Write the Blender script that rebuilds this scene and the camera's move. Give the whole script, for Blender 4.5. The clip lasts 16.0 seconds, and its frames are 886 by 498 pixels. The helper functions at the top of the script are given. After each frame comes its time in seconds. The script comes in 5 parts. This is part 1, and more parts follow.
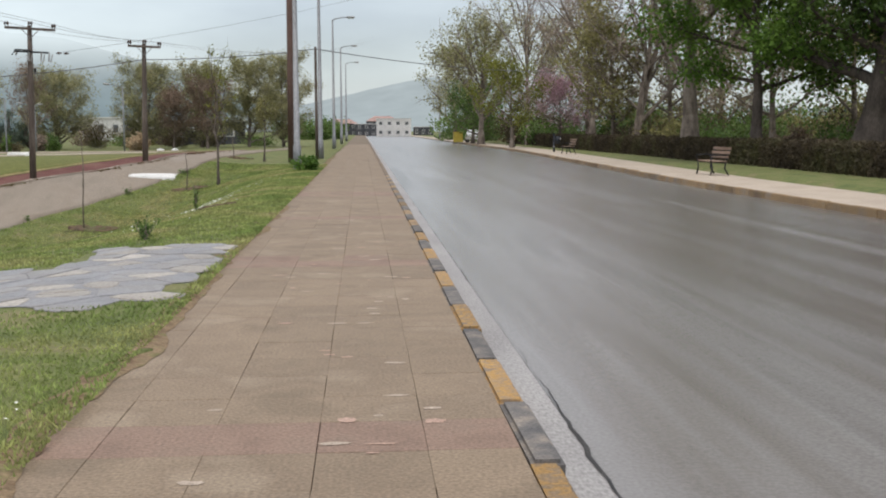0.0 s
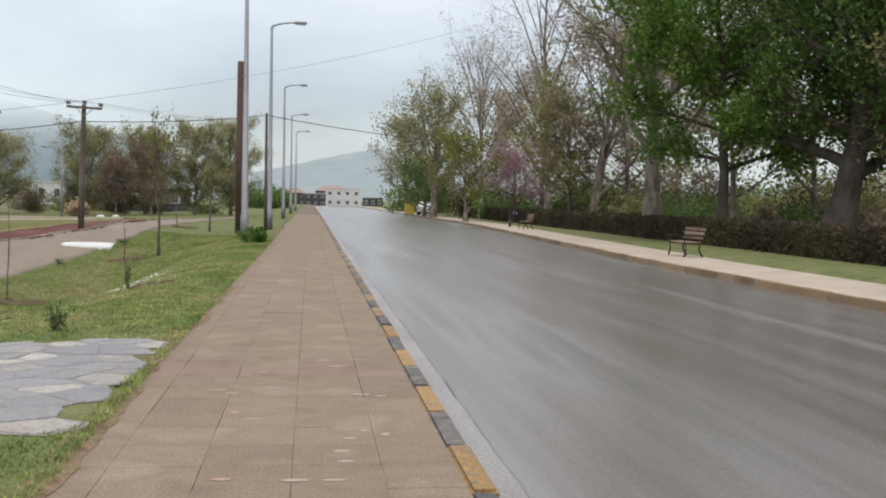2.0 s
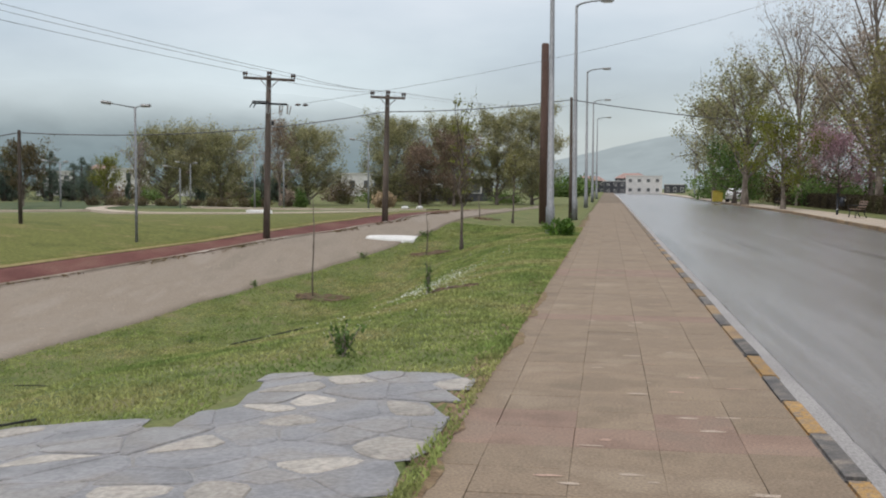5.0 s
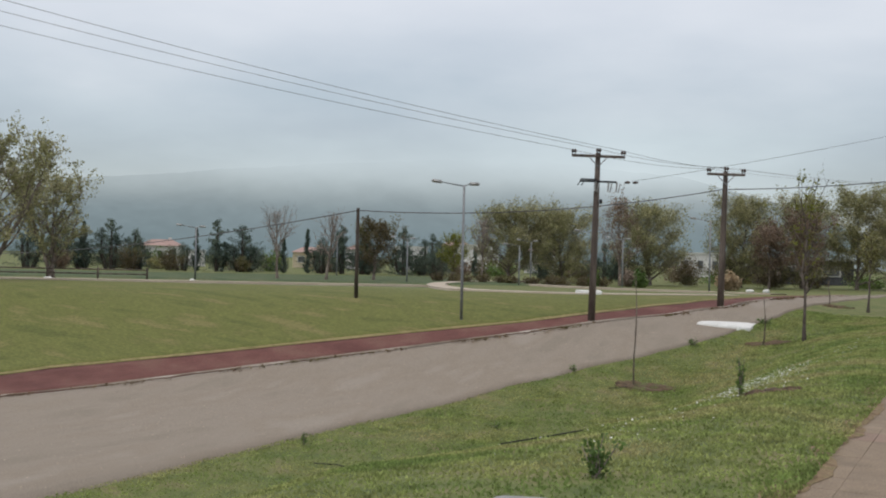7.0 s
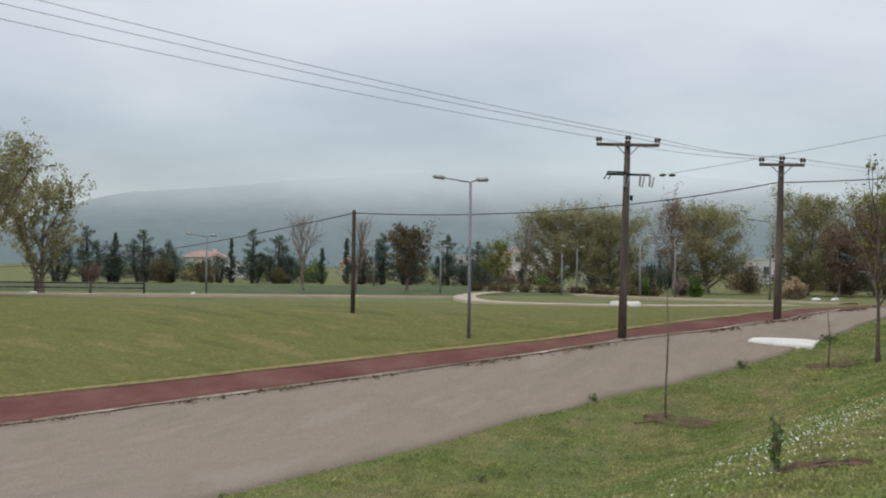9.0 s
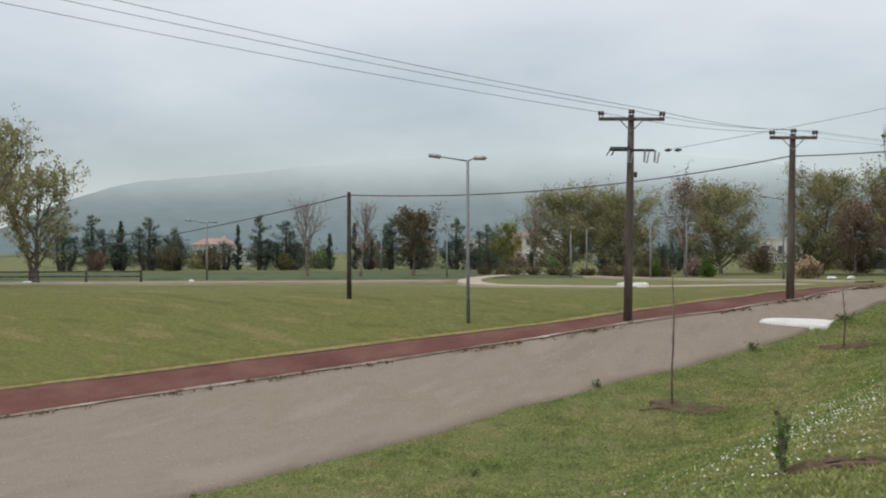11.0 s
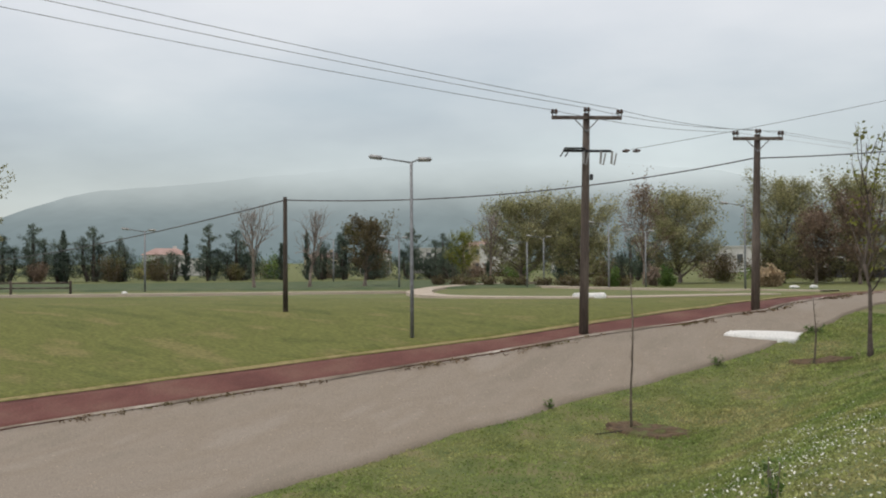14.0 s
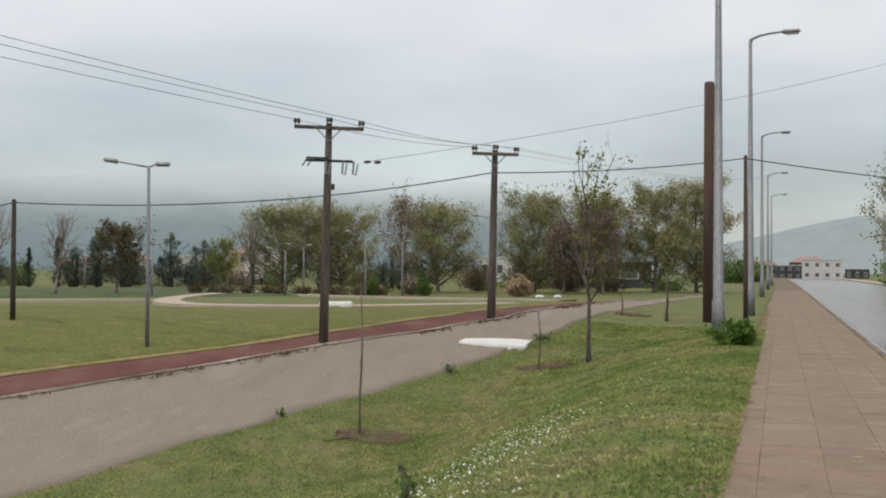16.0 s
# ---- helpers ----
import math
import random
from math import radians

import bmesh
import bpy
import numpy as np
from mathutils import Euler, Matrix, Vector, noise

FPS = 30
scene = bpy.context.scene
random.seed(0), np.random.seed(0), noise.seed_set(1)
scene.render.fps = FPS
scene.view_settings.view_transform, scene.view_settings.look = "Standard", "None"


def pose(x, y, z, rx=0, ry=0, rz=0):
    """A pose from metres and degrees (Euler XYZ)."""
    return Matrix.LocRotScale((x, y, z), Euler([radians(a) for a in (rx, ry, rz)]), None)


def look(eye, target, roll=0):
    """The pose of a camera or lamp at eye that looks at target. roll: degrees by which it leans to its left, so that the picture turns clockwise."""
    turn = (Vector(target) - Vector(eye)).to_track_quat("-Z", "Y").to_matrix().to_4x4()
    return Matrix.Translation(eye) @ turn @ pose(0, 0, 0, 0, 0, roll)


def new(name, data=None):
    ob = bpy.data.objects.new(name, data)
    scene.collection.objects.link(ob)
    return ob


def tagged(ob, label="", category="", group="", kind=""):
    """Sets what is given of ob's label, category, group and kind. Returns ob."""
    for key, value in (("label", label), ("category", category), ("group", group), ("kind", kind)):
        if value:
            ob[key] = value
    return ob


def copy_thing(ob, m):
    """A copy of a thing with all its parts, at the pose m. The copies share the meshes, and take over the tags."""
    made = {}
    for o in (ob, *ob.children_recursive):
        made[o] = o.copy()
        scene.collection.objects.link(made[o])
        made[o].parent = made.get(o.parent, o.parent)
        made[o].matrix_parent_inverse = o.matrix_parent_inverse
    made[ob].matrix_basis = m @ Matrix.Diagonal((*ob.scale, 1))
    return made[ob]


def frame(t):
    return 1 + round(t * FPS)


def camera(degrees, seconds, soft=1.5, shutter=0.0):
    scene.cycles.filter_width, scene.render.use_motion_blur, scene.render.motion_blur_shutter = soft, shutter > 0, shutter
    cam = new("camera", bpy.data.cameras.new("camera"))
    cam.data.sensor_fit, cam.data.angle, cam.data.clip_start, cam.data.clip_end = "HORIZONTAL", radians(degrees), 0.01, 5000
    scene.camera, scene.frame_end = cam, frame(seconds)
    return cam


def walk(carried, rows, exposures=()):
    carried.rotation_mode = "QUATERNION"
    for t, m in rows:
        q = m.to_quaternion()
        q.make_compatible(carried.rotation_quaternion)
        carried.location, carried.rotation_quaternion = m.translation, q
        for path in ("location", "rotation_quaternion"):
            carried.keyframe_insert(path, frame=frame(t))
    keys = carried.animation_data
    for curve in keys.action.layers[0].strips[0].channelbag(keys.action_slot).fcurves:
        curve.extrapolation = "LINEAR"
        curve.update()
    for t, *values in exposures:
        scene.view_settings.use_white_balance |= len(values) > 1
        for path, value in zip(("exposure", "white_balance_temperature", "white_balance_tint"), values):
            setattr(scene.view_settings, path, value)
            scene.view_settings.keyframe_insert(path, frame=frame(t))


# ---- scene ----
cam = camera(44.6, 16.0, 2.0)
PATH = [
    (0, look((0.210, 0.492, 1.434), (0.357, 2.474, 1.214), -0.17)),
    (0.5, look((0.130, 1.064, 1.424), (0.286, 3.046, 1.209), 0.84)),
    (1, look((0.105, 1.544, 1.448), (0.321, 3.525, 1.274), 0.35)),
    (1.5, look((0.075, 2.127, 1.472), (0.263, 4.114, 1.339), 0.98)),
    (2, look((0.069, 2.752, 1.491), (0.314, 4.735, 1.403), 1.11)),
    (2.5, look((0.177, 3.155, 1.474), (0.608, 5.107, 1.411), 0.61)),
    (3, look((0.072, 3.720, 1.473), (0.554, 5.659, 1.393), 1.43)),
    (3.5, look((-0.102, 4.107, 1.515), (0.414, 6.037, 1.426), 1.71)),
    (4, look((-0.116, 4.495, 1.511), (0.181, 6.469, 1.390), 1.47)),
    (4.5, look((-0.278, 5.058, 1.512), (-0.326, 7.053, 1.377), 1.28)),
    (5, look((-0.325, 5.544, 1.526), (-0.626, 7.517, 1.409), 0.28)),
    (5.2, look((-0.300, 5.760, 1.535), (-0.710, 7.716, 1.462), 0.40)),
    (7.3, look((0.000, 7.650, 1.615), (-0.933, 9.419, 1.640), 1.30)),
    (7.5, look((-0.030, 8.078, 1.620), (-0.971, 9.843, 1.655), 1.28)),
    (8, look((-0.200, 9.240, 1.639), (-1.161, 10.992, 1.715), 1.28)),
    (8.5, look((-0.400, 10.607, 1.641), (-1.392, 12.342, 1.701), 0.89)),
    (9, look((-0.734, 12.226, 1.621), (-1.754, 13.946, 1.654), 0.72)),
    (9.5, look((-0.935, 13.388, 1.581), (-1.976, 15.095, 1.615), 0.33)),
    (9.7, look((-0.950, 13.480, 1.580), (-1.993, 15.186, 1.616), 0.25)),
    (11.8, look((-0.900, 13.390, 1.570), (-1.935, 15.102, 1.551), -0.55)),
    (12, look((-0.890, 13.395, 1.570), (-1.899, 15.122, 1.551), -0.55)),
    (12.5, look((-0.868, 13.494, 1.574), (-1.828, 15.248, 1.558), -0.62)),
    (13, look((-0.905, 13.596, 1.561), (-1.830, 15.369, 1.549), -0.51)),
    (13.5, look((-1.096, 14.086, 1.559), (-2.026, 15.856, 1.554), -0.37)),
    (14, look((-1.621, 15.418, 1.544), (-2.600, 17.161, 1.566), -0.31)),
    (14.5, look((-1.573, 15.407, 1.519), (-2.544, 17.155, 1.550), -0.08)),
    (15, look((-1.554, 15.444, 1.519), (-2.455, 17.229, 1.558), 0.06)),
    (15.5, look((-1.380, 15.433, 1.557), (-2.166, 17.272, 1.593), 0.29)),
    (16, look((-0.850, 15.581, 1.544), (-1.446, 17.491, 1.582), 0.28)),
]
EXPOSURES = [(0, 0.26, 6700, 12.5), (4.2, 0.27, 6700, 12.5), (5.2, 0.06, 6660, 12), (8, -0.1, 6640, 12), (9.7, -0.1, 6700, 12), (12, -0.02, 6850, 12), (16, -0.03, 6950, 12)]
walk(cam, PATH, EXPOSURES)

# ---- light ----
world = bpy.data.worlds.new("overcast_sky")
scene.world = world
world.use_nodes = True
wn, wl = world.node_tree.nodes, world.node_tree.links
bg = wn["Background"]
sky = wn.new("ShaderNodeTexSky")
sky.sky_type = "NISHITA"
sky.sun_disc = False
sky.sun_elevation, sky.sun_rotation = radians(50), radians(150)
wtc = wn.new("ShaderNodeTexCoord")
wsep = wn.new("ShaderNodeSeparateXYZ")
wramp = wn.new("ShaderNodeValToRGB")
wramp.color_ramp.elements[0].position, wramp.color_ramp.elements[0].color = 0.0, (0.36, 0.42, 0.452, 1)
wramp.color_ramp.elements[1].position, wramp.color_ramp.elements[1].color = 0.24, (0.68, 0.715, 0.755, 1)
wmid = wramp.color_ramp.elements.new(0.11)
wmid.color = (0.435, 0.495, 0.532, 1)
whigh = wramp.color_ramp.elements.new(0.6)
whigh.color = (0.72, 0.75, 0.79, 1)
wmap = wn.new("ShaderNodeMapping")
wmap.inputs["Scale"].default_value = (1.0, 1.0, 3.0)
wnoise = wn.new("ShaderNodeTexNoise")
wnoise.inputs["Scale"].default_value, wnoise.inputs["Detail"].default_value = 2.6, 7.0
wadd = wn.new("ShaderNodeMix")
wadd.data_type, wadd.blend_type = "RGBA", "OVERLAY"
wadd.inputs[0].default_value = 0.7
wmix = wn.new("ShaderNodeMix")
wmix.data_type = "RGBA"
wmix.inputs[0].default_value = 0.03
wl.new(wtc.outputs["Generated"], wsep.inputs[0])
wl.new(wsep.outputs["Z"], wramp.inputs[0])
wl.new(wtc.outputs["Generated"], wmap.inputs[0])
wl.new(wmap.outputs[0], wnoise.inputs["Vector"])
wl.new(wramp.outputs[0], wadd.inputs[6])
wl.new(wnoise.outputs["Fac"], wadd.inputs[7])
wl.new(wadd.outputs[2], wmix.inputs[6])
wl.new(sky.outputs[0], wmix.inputs[7])
wl.new(wmix.outputs[2], bg.inputs[0])
bg.inputs[1].default_value = 1.0
sun = new("sun", bpy.data.lights.new("sun", "SUN"))
sun.data.energy, sun.data.angle, sun.data.color = 1.5, radians(35), (1.0, 0.96, 0.90)
sun.matrix_world = look((0, 0, 50), (7, 13, 0))
sun.location = (0, 0, 60)


# ---- materials ----
def material(name, cols, scale=3.0, fine=40.0, rough=0.85, metal=0.0, bump=0.3, bumpscale=None, spread=0.0, spec=0.3, rand=0.0, island=0.0, stretch=(1, 1, 1), grain=0.28, even=False):
    """Noise-mixed colours at two scales with a fine bump; rand/island vary the value piece by piece."""
    m = bpy.data.materials.new(name)
    m.use_nodes = True
    nt = m.node_tree
    n, l = nt.nodes, nt.links
    b = n["Principled BSDF"]
    b.inputs["Roughness"].default_value, b.inputs["Metallic"].default_value = rough, metal
    b.inputs["Specular IOR Level"].default_value = spec
    g = n.new("ShaderNodeNewGeometry")
    mp = n.new("ShaderNodeMapping")
    mp.inputs["Scale"].default_value = stretch
    l.new(g.outputs["Position"], mp.inputs[0])
    n1 = n.new("ShaderNodeTexNoise")
    n1.inputs["Scale"].default_value, n1.inputs["Detail"].default_value = scale, 6
    n2 = n.new("ShaderNodeTexNoise")
    n2.inputs["Scale"].default_value, n2.inputs["Detail"].default_value = fine, 3
    l.new(mp.outputs[0], n1.inputs["Vector"])
    l.new(g.outputs["Position"] if even else mp.outputs[0], n2.inputs["Vector"])
    r = n.new("ShaderNodeValToRGB")
    e = r.color_ramp.elements
    e[0].position, e[1].position = 0.34, 0.66
    e[0].color, e[1].color = (*cols[0], 1), (*cols[-1], 1)
    for i, c in enumerate(cols[1:-1]):
        e.new(0.34 + 0.32 * (i + 1) / (len(cols) - 1)).color = (*c, 1)
    l.new(n1.outputs["Fac"], r.inputs[0])
    hsv = n.new("ShaderNodeHueSaturation")
    l.new(r.outputs[0], hsv.inputs["Color"])
    mr = n.new("ShaderNodeMapRange")
    mr.inputs[1].default_value, mr.inputs[2].default_value = 0.3, 0.7
    mr.inputs[3].default_value, mr.inputs[4].default_value = 1 - grain, 1 + grain
    l.new(n2.outputs["Fac"], mr.inputs[0])
    val = mr.outputs[0]
    for amount, node, out in ((rand, "ShaderNodeObjectInfo", "Random"), (island, "ShaderNodeNewGeometry", "Random Per Island")):
        if amount:
            o = n.new(node)
            m2 = n.new("ShaderNodeMapRange")
            m2.inputs[3].default_value, m2.inputs[4].default_value = 1 - amount, 1 + amount
            l.new(o.outputs[out], m2.inputs[0])
            mu = n.new("ShaderNodeMath")
            mu.operation = "MULTIPLY"
            l.new(val, mu.inputs[0])
            l.new(m2.outputs[0], mu.inputs[1])
            val = mu.outputs[0]
    l.new(val, hsv.inputs["Value"])
    l.new(hsv.outputs[0], b.inputs["Base Color"])
    if bump:
        bp = n.new("ShaderNodeBump")
        bp.inputs["Strength"].default_value, bp.inputs["Distance"].default_value = bump, 0.02
        l.new(n2.outputs["Fac"], bp.inputs["Height"])
        l.new(bp.outputs[0], b.inputs["Normal"])
    return m


def leafy(name, cols, gloss=0.5):
    m = material(name, cols, scale=0.5, fine=3.0, rough=gloss, bump=0, island=0.35, spec=0.25)
    n, l = m.node_tree.nodes, m.node_tree.links
    b = n["Principled BSDF"]
    tr = n.new("ShaderNodeBsdfTranslucent")
    mx = n.new("ShaderNodeMixShader")
    mx.inputs[0].default_value = 0.42
    src = b.inputs["Base Color"].links[0].from_socket
    l.new(src, tr.inputs[0])
    l.new(b.outputs[0], mx.inputs[1])
    l.new(tr.outputs[0], mx.inputs[2])
    l.new(mx.outputs[0], n["Material Output"].inputs[0])
    return m


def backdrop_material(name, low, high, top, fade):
    """Self-glowing distance with haze painted in by height, thinning out into the cloud above."""
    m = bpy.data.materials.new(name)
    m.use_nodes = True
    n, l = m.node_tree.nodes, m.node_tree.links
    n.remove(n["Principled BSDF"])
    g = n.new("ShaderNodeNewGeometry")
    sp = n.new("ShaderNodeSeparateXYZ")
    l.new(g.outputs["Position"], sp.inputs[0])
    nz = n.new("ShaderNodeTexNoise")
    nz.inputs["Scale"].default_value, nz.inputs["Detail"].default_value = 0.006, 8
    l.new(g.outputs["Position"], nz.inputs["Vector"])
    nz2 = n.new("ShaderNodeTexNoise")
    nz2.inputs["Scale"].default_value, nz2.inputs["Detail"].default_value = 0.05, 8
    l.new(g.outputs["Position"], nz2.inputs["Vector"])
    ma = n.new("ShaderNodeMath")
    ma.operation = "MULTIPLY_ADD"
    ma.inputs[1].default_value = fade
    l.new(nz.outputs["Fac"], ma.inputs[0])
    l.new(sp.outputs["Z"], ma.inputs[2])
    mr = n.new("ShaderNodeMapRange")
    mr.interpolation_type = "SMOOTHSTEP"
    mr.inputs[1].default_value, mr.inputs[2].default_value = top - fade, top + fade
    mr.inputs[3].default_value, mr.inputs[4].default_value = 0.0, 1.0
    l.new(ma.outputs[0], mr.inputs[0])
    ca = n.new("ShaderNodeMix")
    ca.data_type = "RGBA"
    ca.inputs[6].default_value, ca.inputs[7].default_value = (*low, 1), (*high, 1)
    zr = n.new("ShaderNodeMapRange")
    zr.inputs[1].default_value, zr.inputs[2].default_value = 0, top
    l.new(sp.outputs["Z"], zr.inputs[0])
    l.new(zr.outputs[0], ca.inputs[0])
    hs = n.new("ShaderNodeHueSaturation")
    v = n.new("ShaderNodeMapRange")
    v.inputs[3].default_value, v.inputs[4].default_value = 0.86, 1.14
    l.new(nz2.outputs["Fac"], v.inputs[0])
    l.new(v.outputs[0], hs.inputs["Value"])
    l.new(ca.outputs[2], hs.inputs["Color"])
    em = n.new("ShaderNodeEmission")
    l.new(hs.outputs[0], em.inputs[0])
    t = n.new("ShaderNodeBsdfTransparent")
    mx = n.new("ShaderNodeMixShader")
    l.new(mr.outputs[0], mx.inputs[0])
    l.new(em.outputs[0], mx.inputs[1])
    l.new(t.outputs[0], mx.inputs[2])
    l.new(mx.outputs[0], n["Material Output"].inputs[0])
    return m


M_grass = material("grass_soil", [(0.085, 0.112, 0.036), (0.118, 0.140, 0.046), (0.137, 0.150, 0.053), (0.175, 0.158, 0.078)], 1.5, 24, 0.95, bump=0.15)
M_field = material("mown_field", [(0.092, 0.106, 0.028), (0.128, 0.136, 0.038), (0.112, 0.122, 0.033), (0.165, 0.15, 0.056)], 0.8, 14, 0.95, bump=0.5, stretch=(0.55, 1.5, 1))
M_blade = leafy("grass_blade", [(0.19, 0.262, 0.080), (0.26, 0.32, 0.105), (0.32, 0.348, 0.13), (0.40, 0.37, 0.175)], 0.8)
M_petal = material("white_petal", [(0.6, 0.6, 0.55), (0.75, 0.75, 0.7)], 3, 30, 0.7, bump=0)
M_asphalt = material("worn_asphalt", [(0.100, 0.088, 0.078), (0.190, 0.180, 0.173), (0.135, 0.119, 0.105), (0.210, 0.200, 0.192)], 0.8, 45, 0.26, bump=0.1, spec=0.65, stretch=(1.0, 0.05, 1), grain=0.14, even=True)
M_gutter = material("gutter_concrete", [(0.25, 0.24, 0.235), (0.33, 0.32, 0.31)], 1.5, 60, 0.55, bump=0.15, stretch=(1, 0.4, 1))
M_tar = material("tar_joint", [(0.03, 0.03, 0.032), (0.05, 0.048, 0.045)], 5, 60, 0.8)
M_tile = material("paving_slab", [(0.184, 0.138, 0.094), (0.233, 0.176, 0.121), (0.206, 0.154, 0.106), (0.262, 0.204, 0.144)], 1.4, 55, 0.7, bump=0.2, rand=0.08)
M_tile_rest = material("paving_slab_joined", [(0.184, 0.138, 0.094), (0.233, 0.176, 0.121), (0.206, 0.154, 0.106), (0.262, 0.204, 0.144)], 1.4, 55, 0.7, bump=0.2, island=0.08)
M_tile_red = material("reddish_paving_slab", [(0.194, 0.129, 0.096), (0.241, 0.163, 0.122), (0.215, 0.155, 0.116)], 2.0, 55, 0.7, bump=0.2, rand=0.08)
M_bed = material("joint_sand", [(0.145, 0.113, 0.082), (0.20, 0.158, 0.116)], 3, 70, 0.95)
M_chip = material("worn_patch", [(0.36, 0.295, 0.235), (0.43, 0.355, 0.29)], 6, 80, 0.8)
M_chip_pink = material("pink_worn_patch", [(0.38, 0.255, 0.20), (0.43, 0.30, 0.24)], 6, 80, 0.8)
M_yellow = material("worn_yellow_paint", [(0.19, 0.15, 0.115), (0.37, 0.215, 0.065), (0.24, 0.175, 0.115), (0.43, 0.255, 0.075)], 8, 60, 0.75, bump=0.3, rand=0.2)
M_black = material("worn_black_paint", [(0.075, 0.073, 0.075), (0.12, 0.112, 0.105), (0.22, 0.19, 0.16)], 5, 60, 0.75, bump=0.3, rand=0.2)
M_kerb_old = material("faded_kerb", [(0.19, 0.135, 0.09), (0.27, 0.185, 0.10), (0.23, 0.19, 0.15)], 1.2, 50, 0.85, bump=0.3, rand=0.25)
M_pale = material("pale_pavement", [(0.37, 0.31, 0.25), (0.45, 0.385, 0.31)], 0.8, 50, 0.85, bump=0.2, island=0.05)
M_gravel = material("compacted_gravel", [(0.222, 0.188, 0.150), (0.250, 0.212, 0.172), (0.236, 0.197, 0.156), (0.268, 0.23, 0.19)], 0.9, 38, 0.92, bump=0.6, stretch=(1, 0.35, 1), even=True, grain=0.22)
M_red = material("red_track", [(0.105, 0.040, 0.034), (0.135, 0.055, 0.046), (0.155, 0.078, 0.06)], 1.0, 40, 0.9, bump=0.4)
M_edge = material("pale_edging", [(0.10, 0.075, 0.055), (0.22, 0.18, 0.14), (0.42, 0.38, 0.33)], 0.7, 30, 0.85)
M_fringe = material("dry_grass_fringe", [(0.15, 0.14, 0.05), (0.26, 0.21, 0.10), (0.18, 0.16, 0.06)], 2.2, 30, 0.95, bump=0.6)
M_dry = material("dry_edge_earth", [(0.15, 0.10, 0.06), (0.23, 0.165, 0.10), (0.15, 0.14, 0.06)], 6, 40, 0.95, bump=0.8)
M_soil = material("bare_earth", [(0.07, 0.048, 0.032), (0.14, 0.098, 0.06), (0.09, 0.062, 0.04), (0.11, 0.125, 0.045)], 4, 40, 0.95, bump=0.9)
M_meadow = material("rough_meadow_grass", [(0.046, 0.072, 0.032), (0.07, 0.098, 0.042), (0.095, 0.108, 0.05)], 0.8, 14, 0.95, bump=0.8)
M_stone = material("slate_flagstone", [(0.150, 0.148, 0.152), (0.210, 0.207, 0.214), (0.196, 0.181, 0.168), (0.240, 0.234, 0.230)], 1.5, 30, 0.42, bump=0.25, rand=0.10, spec=0.5)
M_stone_warm = material("sandy_flagstone", [(0.27, 0.248, 0.218), (0.38, 0.35, 0.308), (0.32, 0.285, 0.25)], 3.5, 30, 0.5, bump=0.35, rand=0.2)
M_mortar = material("grey_mortar", [(0.165, 0.164, 0.168), (0.215, 0.213, 0.217), (0.195, 0.184, 0.174)], 1.6, 40, 0.5, bump=0.25, spec=0.5)
M_white = material("white_concrete", [(0.6, 0.6, 0.58), (0.72, 0.72, 0.7)], 1.5, 30, 0.8, bump=0.1)
M_galv = material("galvanised_steel", [(0.185, 0.195, 0.205), (0.26, 0.27, 0.28)], 1.5, 30, 0.55, 0.3, bump=0.05, stretch=(1, 1, 0.3))
M_head = material("lamp_head_grey", [(0.30, 0.30, 0.30), (0.4, 0.4, 0.4)], 4, 30, 0.5, bump=0)
M_lens = material("milky_lens", [(0.55, 0.55, 0.52), (0.6, 0.6, 0.58)], 4, 30, 0.3, bump=0)
M_timber = material("weathered_pole_timber", [(0.088, 0.070, 0.061), (0.132, 0.106, 0.091), (0.18, 0.150, 0.130)], 4, 50, 0.9, bump=0.5, stretch=(1, 1, 0.12))
M_rust = material("red_brown_pole_paint", [(0.085, 0.052, 0.042), (0.125, 0.078, 0.064)], 3, 50, 0.8, bump=0.3, stretch=(1, 1, 0.15))
M_iron = material("dark_iron", [(0.02, 0.021, 0.024), (0.04, 0.04, 0.043)], 5, 40, 0.55, 0.3, bump=0.1)
M_glaze = material("brown_porcelain", [(0.05, 0.035, 0.03), (0.09, 0.06, 0.05)], 5, 20, 0.25, bump=0)
M_wire = material("dark_cable", [(0.09, 0.09, 0.095), (0.13, 0.13, 0.135)], 2, 10, 0.6, bump=0)
M_slat = material("brown_bench_wood", [(0.21, 0.14, 0.10), (0.31, 0.225, 0.17)], 5, 40, 0.7, bump=0.3, rand=0.15, stretch=(1, 0.2, 1))
M_bin = material("anthracite_steel", [(0.022, 0.026, 0.035), (0.036, 0.04, 0.05)], 4, 40, 0.5, 0.2, bump=0.05)
M_bark = material("grey_brown_bark", [(0.095, 0.076, 0.062), (0.155, 0.128, 0.105), (0.230, 0.196, 0.162)], 3, 22, 0.95, bump=0.9, stretch=(1, 1, 0.35))
M_bark_dark = material("dark_bark", [(0.060, 0.049, 0.042), (0.110, 0.090, 0.076)], 3, 22, 0.95, bump=0.9, stretch=(1, 1, 0.35))
M_twig = material("twig_bark", [(0.218, 0.178, 0.155), (0.310, 0.265, 0.236)], 1, 12, 0.95, bump=0)
M_green = leafy("fresh_green_leaf", [(0.075, 0.155, 0.026), (0.125, 0.23, 0.038), (0.18, 0.28, 0.06)])
M_dkgreen = leafy("deep_green_leaf", [(0.081, 0.144, 0.041), (0.131, 0.206, 0.057), (0.175, 0.250, 0.075)])
M_deep = leafy("deep_shade_leaf", [(0.050, 0.098, 0.024), (0.082, 0.148, 0.034), (0.125, 0.195, 0.05)])
M_olive = leafy("olive_spring_leaf", [(0.20, 0.195, 0.08), (0.265, 0.25, 0.10), (0.32, 0.29, 0.135)])
